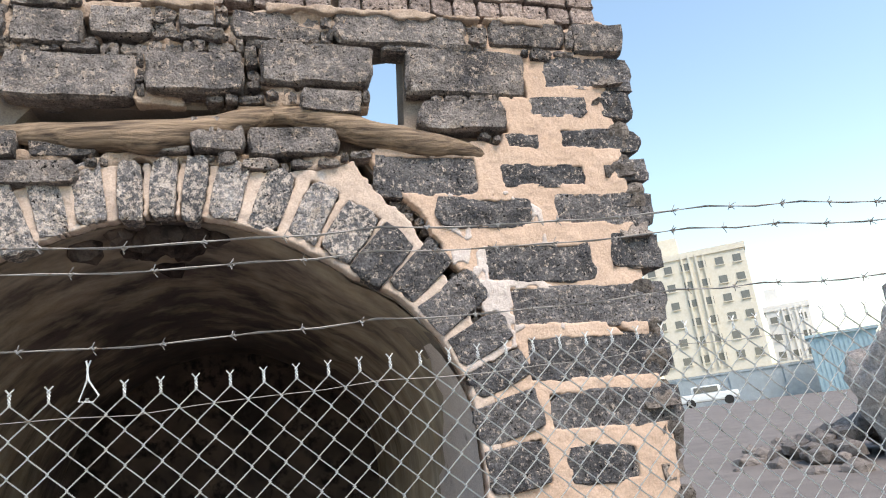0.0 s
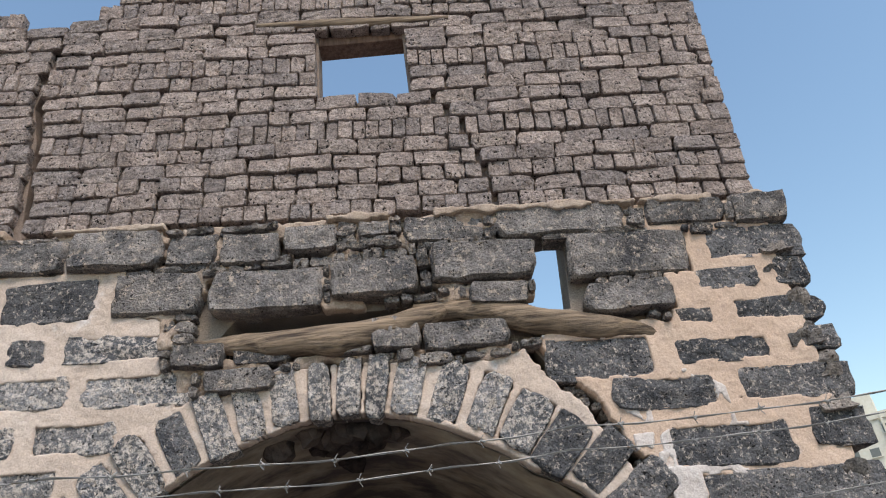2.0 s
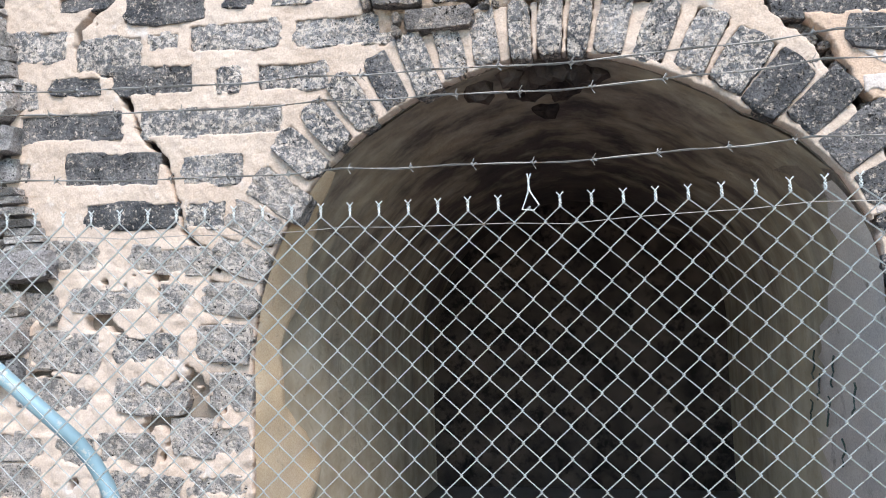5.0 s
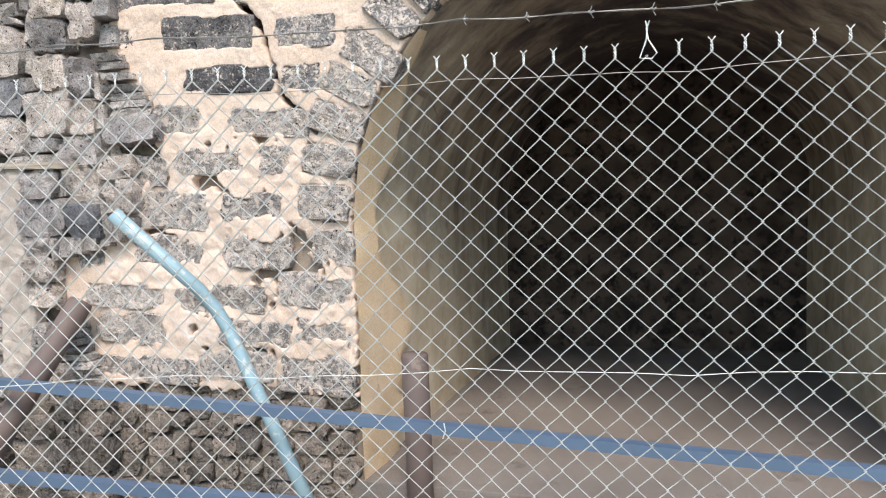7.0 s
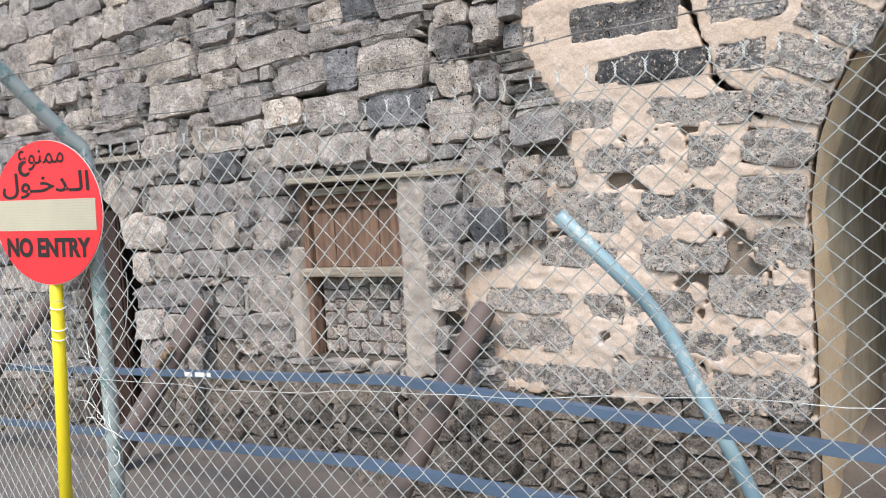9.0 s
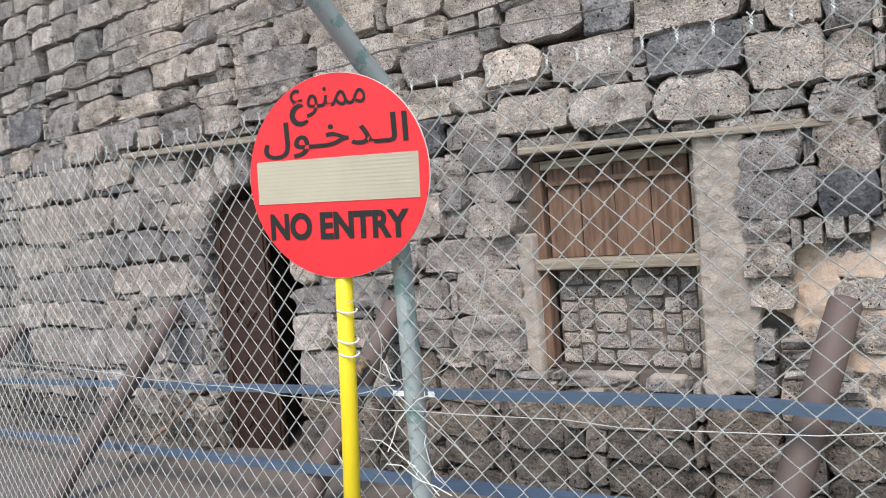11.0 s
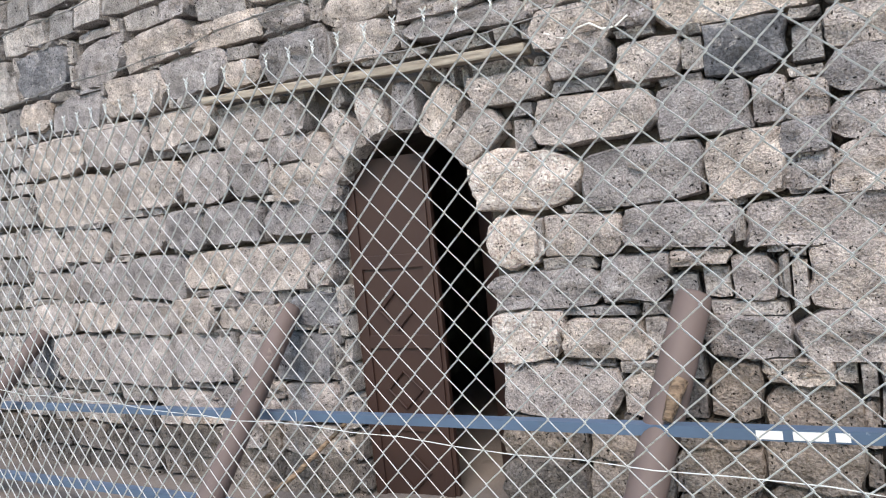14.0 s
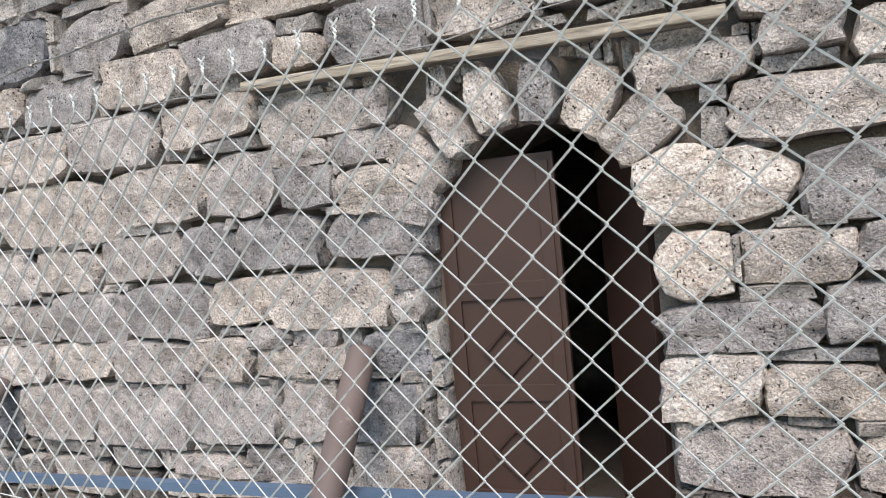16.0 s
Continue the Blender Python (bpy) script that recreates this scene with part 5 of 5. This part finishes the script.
def flat_bar(name, a, b, label):
    """A painted angle bar from a to b."""
    a, b = Vector(a), Vector(b)
    n = (b - a).length
    ob = empty(name)
    part("web", box_bm(0, n, -0.004, 0.0, -0.020, 0.020), BAR_BLUE, ob)
    part("flange", box_bm(0, n, 0.0005, 0.045, 0.0155, 0.0195), BAR_BLUE, ob)
    part("tie_wire", tube([(n * 0.5, -0.006, -0.03), (n * 0.5 + 0.01, -0.008, 0.0), (n * 0.5 + 0.004, -0.006, 0.03)], 0.0025, 5), ZINC, ob)
    yaw, dip = math.degrees(math.atan2(b.y - a.y, b.x - a.x)), math.degrees(math.asin((b.z - a.z) / n))
    ob.matrix_basis = pose(*a, 0, -dip, 0) if abs(yaw) < 1e-6 else Matrix.Translation(a) @ pose(0, 0, 0, 0, 0, yaw) @ pose(0, 0, 0, 0, -dip, 0)
    return tagged(ob, label, "rail", "blue bars along the poles")


flat_bar("blue_bar", (-12.0, -0.58, 0.11), (-4.3, -0.58, 0.567), "long faded blue steel angle bar tied across the poles")
flat_bar("blue_bar", (-4.3, -0.585, 0.567), (0.4, -0.585, 0.395), "long faded blue steel angle bar tied across the poles")
flat_bar("blue_bar", (-12.0, -0.86, -0.28), (-4.3, -0.86, 0.25), "lower faded blue steel angle bar near the ground")
flat_bar("blue_bar", (-4.3, -0.865, 0.25), (-0.5, -0.865, 0.275), "lower faded blue steel angle bar near the ground")

# ---- fence ----
FENCE = [(7.0, -0.95), (0.6, -1.02), (-0.8, -1.055), (-1.7, -1.12), (-3.3, -1.38), (-4.95, -1.655), (-6.6, -1.70), (-9.0, -1.68), (-14.0, -1.66)]


def fence_point(s):
    """Plan point at s metres along the fence from its right end."""
    for (a, b), (c, d) in zip(FENCE, FENCE[1:]):
        n = math.hypot(c - a, d - b)
        if s <= n:
            return a + (c - a) * s / n, b + (d - b) * s / n
        s -= n
    return FENCE[-1]


FENCE_LENGTH = sum(math.hypot(c - a, d - b) for (a, b), (c, d) in zip(FENCE, FENCE[1:]))
MESH_W, MESH_H, SHIFT = 0.0405, 0.081, 0.0189


def fence_top(x):
    return 1.707 + 0.008 * math.sin(x * 1.7) + 0.01 * max(-1.0, min(1.0, x / 3))


fence = tagged(empty("chain_link_fence"), "galvanised chain link fence with twisted top ends and barbed wire", "fence")


def mesh_strands(name, s0, s1):
    """Zigzag wires hooked into one another."""
    verts, faces = [], []
    i = int(s0 / MESH_W)
    while i * MESH_W < s1:
        top = fence_top(fence_point(i * MESH_W)[0])
        n = 50
        base = None
        for k in range(n + 1):
            right = (k + i) % 2
            s = (i + right) * MESH_W + SHIFT + (0.0026 if right else -0.0026)
            sway = 0.006 * soft_noise(i * 0.02, k * 0.05, 3.0, 2.0)
            x, y = fence_point(max(0.0, s))
            z = top - k * MESH_H / 2
            yy = y + (0.002 if right else -0.002) + sway
            o = len(verts)
            r = 0.0024
            verts += [(x - r, yy, z), (x, yy - r, z + r * 0.7), (x + r, yy, z), (x, yy + r, z - r * 0.7)]
            if base is not None:
                for q in range(4):
                    faces.append((base + q, base + (q + 1) % 4, o + (q + 1) % 4, o + q))
            base = o
            if z < -0.5:
                break
        i += 1
    return tagged(raw(name, verts, faces, ZINC, fence, "diamond wire mesh"), kind="stuff")


mesh_strands("wire_mesh", 0.0, FENCE_LENGTH - 0.1)


def twisted_end(s):
    x, y = fence_point(s)
    z = fence_top(x)
    bm = tube([(x - 0.002, y, z - 0.004), (x + 0.003, y - 0.002, z + 0.006), (x - 0.003, y, z + 0.014), (x + 0.003, y + 0.002, z + 0.022), (x - 0.009, y, z + 0.036)], 0.002, 4)
    tube([(x + 0.002, y, z - 0.004), (x - 0.003, y + 0.002, z + 0.006), (x + 0.003, y, z + 0.014), (x - 0.003, y - 0.002, z + 0.022), (x + 0.009, y, z + 0.036)], 0.002, 4, bm=bm)
    return bm


for i in range(int(FENCE_LENGTH / MESH_W)):
    x, y = fence_point(i * MESH_W + SHIFT)
    if i % 2 == 1 or not -9.5 < x < 2.6 or abs(x + 1.198) < 0.02:
        continue
    part("twisted_end", twisted_end(i * MESH_W + SHIFT), ZINC, fence)
# one end stands up as a loop
part("wire_loop", tube([(-1.200, -1.085, 1.785), (-1.196, -1.085, 1.765), (-1.199, -1.085, 1.735), (-1.216, -1.085, 1.69), (-1.185, -1.085, 1.686), (-1.172, -1.085, 1.70), (-1.194, -1.085, 1.737), (-1.198, -1.085, 1.765), (-1.190, -1.085, 1.785)], 0.0022, 6), ZINC, fence, "single upright wire loop")


def line_wire(name, drop, thick, label, out=0.0, barbs=0.0, mat=ZINC, rise=0.0):
    pts = []
    for k in range(140):
        s = (FENCE_LENGTH - 0.2) * k / 139
        x, y = fence_point(s)
        pts.append((x, y - out + 0.004 * math.sin(k), fence_top(x) + drop + rise * max(0.0, min(3.0, x + 4.0)) + 0.006 * math.sin(k * 0.9) + 0.004 * math.sin(k * 2.3)))
    bm = tube(pts, thick, 5)
    if barbs:
        tube([(x + 0.002, y - 0.0025 * (-1) ** k, z + 0.0025 * (-1) ** k) for k, (x, y, z) in enumerate(pts)], thick, 4, bm=bm)
    wire = part(name, bm, mat, fence, label)
    if barbs:
        r = random.Random(int(drop * 1000))
        form = bmesh.new()
        for a in (0.4, 1.9, 3.6, 5.2):
            tube([(-0.004, 0, 0), (0.004 + 0.004 * math.cos(a), 0.014 * math.cos(a), 0.016 * math.sin(a))], 0.0013, 4, bm=form)
        tube([(-0.007, 0, 0.003), (0, -0.004, -0.003), (0.007, 0, 0.003)], 0.003, 5, bm=form)
        me = bpy.data.meshes.new("barb")
        form.to_mesh(me)
        form.free()
        me.materials.append(mat)
        s = 0.4
        while s < FENCE_LENGTH - 0.4:
            x, y = fence_point(s)
            f = s / (FENCE_LENGTH - 0.2) * 139
            k = min(138, int(f))
            p = Vector(pts[k]).lerp(Vector(pts[k + 1]), f - k)
            piece("barb", me, None, wire, m=pose(*p, r.uniform(0, 360), 0, r.uniform(-10, 10)))
            s += barbs + r.uniform(-0.012, 0.012)


line_wire("top_line_wire", -0.04, 0.0011, "straight galvanised line wire", mat=BARB)
line_wire("middle_line_wire", -0.93, 0.0012, "slack pale line wire", rise=0.03)
line_wire("barbed_wire", 0.118, 0.0016, "twisted barbed wire strand", out=0.02, barbs=0.163, mat=BARB)
line_wire("barbed_wire", 0.265, 0.0016, "twisted barbed wire strand", out=0.16, barbs=0.17, mat=BARB)
line_wire("barbed_wire", 0.295, 0.0016, "twisted barbed wire strand", out=0.26, barbs=0.17, mat=BARB)

# posts
post = part("fence_post", tube([(-4.985, -1.625, -0.25), (-4.985, -1.625, 0.6), (-4.99, -1.63, 1.68), (-4.993, -1.65, 1.74), (-5.0, -1.71, 1.79), (-5.03, -1.95, 2.06), (-5.04, -2.02, 2.14)], 0.03, 18), PIPE_ZINC, None, "", True)
tagged(post, "galvanised steel fence post with arm bent outwards", "post")
leaning = part("fence_post", tube([(-2.55, -0.36, -0.15), (-2.72, -0.36, 0.2), (-3.0, -0.365, 0.80), (-3.05, -0.38, 0.89), (-3.10, -0.42, 0.98), (-3.33, -0.65, 1.325)], 0.03, 18), PIPE_BLUE, None, "", True)
tagged(leaning, "leaning pale blue painted steel post with bent arm", "post")

# ---- sign ----
SIGN_M = pose(-5.098, -1.762, 1.472, 0, 2.5, 15.7)
sign = tagged(empty("no_entry_sign", SIGN_M), "round red no entry sign with pale band on a yellow pole", "sign")


def disc(r, y0, y1, n=64):
    bm = bmesh.new()
    a = [bm.verts.new((r * math.cos(k * 2 * math.pi / n), y0, r * math.sin(k * 2 * math.pi / n))) for k in range(n)]
    b = [bm.verts.new((v.co.x, y1, v.co.z)) for v in a]
    bm.faces.new(a)
    bm.faces.new(b[::-1])
    for k in range(n):
        bm.faces.new((a[k], b[k], b[(k + 1) % n], a[(k + 1) % n]))
    return bm


part("sign_plate", disc(0.297, 0.0, 0.004), RED, sign, "red disc")
part("sign_rim", disc(0.299, 0.004, 0.007), TIE, sign, "thin pale back edge")
part("band", box_bm(-0.268, 0.268, -0.0025, 0.0, -0.073, 0.055), SIGN_WHITE, sign, "pale reflective band")

for k in range(11):
    z = -0.066 + k * 0.0114
    part("rib", box_bm(-0.262, 0.262, -0.0031, -0.0026, z, z + 0.0022), BAND_LINE, sign)


def lettering(text, width, height, x, z, label, bold=0.028):
    cu = bpy.data.curves.new("text", "FONT")
    cu.body = text
    cu.align_x, cu.align_y = "CENTER", "CENTER"
    cu.extrude = 0.0006
    cu.offset = bold
    tmp = new("text", cu)
    bpy.context.view_layer.update()
    me = bpy.data.meshes.new_from_object(tmp.evaluated_get(bpy.context.evaluated_depsgraph_get()))
    bpy.data.objects.remove(tmp)
    co = np.array([v.co for v in me.vertices])
    lo, hi = co.min(0), co.max(0)
    for v in me.vertices:
        u, w = (v.co.x - lo[0]) / (hi[0] - lo[0]) - 0.5, (v.co.y - lo[1]) / (hi[1] - lo[1]) - 0.5
        dep = -0.001 if v.co.z > 0 else 0.0
        v.co = (x + u * width, -0.0012 + dep, z + w * height)
    me.materials.clear()
    piece("lettering", me, BLACK, sign, label)


lettering("NO ENTRY", 0.462, 0.082, 0.0, -0.143, "black lettering NO ENTRY", 0.04)
lettering("\uFEDD\uFEEE\u0640\uFEA7\uFEAA\u0640\uFEDF\uFE8D", 0.48, 0.108, 0.0, 0.114, "black Arabic lettering, second line", 0.012)
lettering("\u0639\uFEEE\uFEE8\uFEE4\uFEE3", 0.253, 0.104, -0.015, 0.209, "black Arabic lettering, first line", 0.0)
bowl = bmesh.new()
inner, outer = [], []
for k in range(19):
    a = math.radians(75 + 245 * k / 18)
    w = 0.0065 * math.sin(math.pi * (k + 1.2) / 20) + 0.0025
    inner.append(bowl.verts.new((-0.104 + (0.030 - w) * math.cos(a), -0.0022, 0.186 + (0.027 - w) * math.sin(a))))
    outer.append(bowl.verts.new((-0.104 + (0.030 + w) * math.cos(a), -0.0022, 0.186 + (0.027 + w) * math.sin(a))))
for k in range(18):
    bowl.faces.new((inner[k], outer[k], outer[k + 1], inner[k + 1]))
part("lettering", bowl, BLACK, sign, "curved stroke of the last letter")
part("pole", tube([(-0.03, 0.03, -1.62), (-0.01, 0.03, -0.7), (0.0, 0.03, 0.15)], 0.026, 18), YELLOW, sign, "bright yellow pole", True)
for z in (-0.40, -0.49, -0.53):
    part("cable_tie", tube([(0.0 + 0.03 * math.cos(a), 0.03 + 0.03 * math.sin(a), z + 0.004 * math.sin(a * 2)) for a in np.linspace(0, 6.3, 16)], 0.003, 5), TIE, sign, "white plastic tie")

# ---- distance ----


def far_building(name, centre, turn, w, d, h, storeys, bays, mat, label):
    b = tagged(empty(name, pose(*centre, 0, 0, turn)), label, "building")
    part("wall", box_bm(-w / 2, w / 2, -d / 2, d / 2, -5, h, 0), mat, b)
    part("parapet", box_bm(-w / 2 - 0.2, w / 2 + 0.2, -d / 2 - 0.2, d / 2 + 0.2, h, h + 0.8), mat, b)
    part("stair_head", box_bm(-w * 0.42, -w * 0.12, -d * 0.3, d * 0.1, h + 0.8, h + 3.6), mat, b)
    sh = h / storeys
    for f in range(storeys):
        for k in range(bays):
            x = -w / 2 + w * (k + 0.5) / bays
            win = part("window", box_bm(x - 0.5, x + 0.5, -d / 2 - 0.05, -d / 2 + 0.1, f * sh + 0.8, f * sh + 1.75), GLASS_DARK, b)
            part("sill", box_bm(x - 0.6, x + 0.6, -d / 2 - 0.2, -d / 2, f * sh + 0.68, f * sh + 0.78), mat, win)
        for k in range(max(2, bays // 2)):
            y = -d / 2 + d * (k + 0.5) / max(2, bays // 2)
            part("window", box_bm(w / 2 - 0.1, w / 2 + 0.05, y - 0.7, y + 0.7, f * sh + 0.8, f * sh + 1.8), GLASS_DARK, b)
    for k in range(4):
        x = -w * 0.1 + k * 0.9
        part("pilaster", box_bm(x - 0.12, x + 0.12, -d / 2 - 0.3, -d / 2, sh, h + 0.4), mat, b)
    return b


far_building("apartment_building", (56.0, 84.0, 4), -34, 13, 12, 17.0, 7, 6, FACADE_CREAM, "cream rendered apartment block of seven storeys")
far_building("apartment_building", (76, 93, 4), -38, 6, 8, 10.5, 4, 3, FACADE_WHITE, "white rendered lower block beyond the lot")

bollard = part("steel_bollard", tube([(-2.25, -0.02, -0.45), (-2.25, -0.02, 0.2), (-2.255, -0.02, 0.63), (-2.255, -0.02, 0.64)], 0.062, 20, True, None, [0.062, 0.062, 0.062, 0.056]), POLE_BROWN, None, "", True)
tagged(bollard, "short dull brown steel post standing in the arch mouth", "post")
bar = bpy.data.objects["blue_bar"]
for x0, x1 in ((5.98, 6.06), (6.09, 6.19), (6.21, 6.25)):
    part("peeled_label", box_bm(x0, x1, -0.0055, -0.004, -0.014, 0.014), TIE, bar, "torn white label remains")
knot = part("wooden_wedge", tube([(-6.285, -0.50, 0.61), (-6.30, -0.545, 0.55), (-6.315, -0.59, 0.485)], 0.03, 10, True, None, [0.03, 0.026, 0.018]), OLD_WOOD, None, "", True)
tagged(knot, "pale wooden wedge tied against the pole and bar", "wedge")

# loose ties and wire ends about the sign
r = random.Random(9)
loose = tagged(empty("loose_wires"), "tangle of loose pale wire ends tied to the fence post", "wire")
for k in range(16):
    x, y, z = -5.02 + r.uniform(-0.28, 0.2), -1.68 + r.uniform(-0.02, 0.02), r.choice((0.45, 0.62, 0.66, 0.85, 0.95)) + r.uniform(-0.05, 0.05)
    pts = [(x, y, z)]
    d = [r.uniform(-0.03, 0.03), r.uniform(-0.012, 0.012), r.uniform(-0.02, 0.02)]
    for _ in range(7):
        d = [c + r.uniform(-0.016, 0.016) for c in d]
        x, y, z = x + d[0], y + d[1] * 0.6, z + d[2]
        pts.append((x, y, z))
    part("wire", tube(pts, 0.0016, 4), TIE if k % 3 == 0 else ZINC, loose)
string = part("string_bundle", tube([(-6.86 + 0.05 * k, -0.22 + 0.01 * math.sin(k), 1.945 + 0.022 * math.sin(k * 1.7)) for k in range(9)], 0.004, 5), TIE, None)
tagged(string, "frayed pale string hanging at the end of the batten", "string")


# ---- beyond the tower ----
def heap(name, centre, size, seed, mat, label, category):
    """A ruined lump of masonry, broken and uneven."""
    bm = bmesh.new()
    bmesh.ops.create_icosphere(bm, subdivisions=5, radius=1.0)
    for v in bm.verts:
        n = v.co.normalized()
        k = 1 + 0.28 * noise.noise(n * 1.7 + Vector((seed, 0, 0))) + 0.16 * noise.noise(n * 4.5) + 0.12 * noise.noise(n * 10.0) + 0.07 * noise.noise(n * 24.0)
        v.co = Vector((n.x * k * size[0], n.y * k * size[1], n.z * k * size[2]))
    ob = part(name, bm, mat, None, "", True)
    ob.matrix_basis = pose(*centre)
    return tagged(ob, label, category)


heap("ruined_masonry", (12.15, 8.55, 0.2), (1.75, 1.85, 3.8), 3.0, GREYSTONE, "crumbling mass of ruined stone masonry beyond the tower", "ruin")
r = random.Random(15)
pile_v, pile_f = [], []
for k in range(160):
    x, y = 10.9 + r.gauss(0, 1.0), 11.0 + r.gauss(0, 1.0)
    bm = bmesh.new()
    bmesh.ops.create_icosphere(bm, subdivisions=1, radius=r.uniform(0.08, 0.3))
    o = len(pile_v)
    z = max(0.0, 0.6 - 0.28 * math.hypot(x - 11.0, y - 10.4)) + ground_z(x, y)
    pile_v += [(x + v.co.x * r.uniform(0.7, 1.3), y + v.co.y * r.uniform(0.7, 1.3), z + v.co.z * r.uniform(0.6, 1.0)) for v in bm.verts]
    bm.verts.index_update()
    pile_f += [tuple(o + v.index for v in f.verts) for f in bm.faces]
    bm.free()
tagged(raw("rubble_pile", pile_v, pile_f, HEAP_STONE), "pile of fallen grey stones at the foot of the ruin", "rubble", kind="stuff")


def low_wall(name, a, b, z0, z1, mat, label):
    a, b = Vector((*a, 0)), Vector((*b, 0))
    n = (b - a).length
    w = tagged(empty(name, pose(a.x, a.y, 0, 0, 0, math.degrees(math.atan2(b.y - a.y, b.x - a.x)))), label, "wall", kind="structure")
    part("wall_body", box_bm(0, n, -0.15, 0.15, z0, z1), mat, w)
    part("coping", box_bm(-0.05, n + 0.05, -0.22, 0.22, z1, z1 + 0.15), mat, w)
    for k in range(int(n / 4) + 1):
        part("pier", box_bm(k * 4 - 0.2, k * 4 + 0.2, -0.25, -0.15, z0, z1 + 0.1), mat, w)
    return w


low_wall("wall_far", (20, 56.5), (46, 40.3), 1.2, 4.0, FAR_BLUE, "long low faded blue boundary wall across the empty lot")
low_wall("wall_retaining", (30, 78), (70, 52), -0.5, 5.2, FACADE_CREAM, "retaining wall under the apartment blocks")
shed = tagged(empty("sheet_shed", pose(38.2, 40.9, 1.72, 0, 0, -40)), "shed of pale blue corrugated sheeting", "shed")
part("sheet_wall", box_bm(-2.1, 2.1, -1.5, 1.5, -0.1, 3.7), TEAL, shed)
part("roof", box_bm(-2.3, 2.3, -1.7, 1.7, 3.7, 3.9), TEAL, shed)
for k in range(14):
    part("rib", box_bm(-2.05 + k * 0.3, -1.93 + k * 0.3, -1.54, -1.5, 0.05, 3.68), TEAL, shed)


def parked_car(name, m, label):
    car = tagged(empty(name, m), label, "car")
    part("body", box_bm(-2.1, 2.1, -0.85, 0.85, 0.35, 0.95, 0.15), CAR_PAINT, car)
    part("cabin", box_bm(-1.2, 0.9, -0.75, 0.75, 0.9, 1.5, 0.2), CAR_PAINT, car)
    part("side_window", box_bm(-1.0, 0.7, -0.765, -0.74, 1.0, 1.4, 0.05), GLASS_DARK, car)
    for x in (-1.35, 1.35):
        for y in (-0.8, 0.8):
            part("wheel", tube([(x, y - 0.1, 0.32), (x, y + 0.1, 0.32)], 0.32, 16), TYRE, car)
    return car


parked_car("parked_car", pose(30.0, 46.0, 1.72, 0, 0, -32), "white parked pickup car by the low wall")

stick = part("wooden_stick", tube([(-7.95, -0.45, 0.28), (-8.2, -0.58, 0.04), (-8.55, -0.75, -0.22)], 0.014, 8, True, None, [0.011, 0.014, 0.013]), OLD_WOOD, None, "", True)
tagged(stick, "thin pale wooden stick leaning by the doorway", "stick")
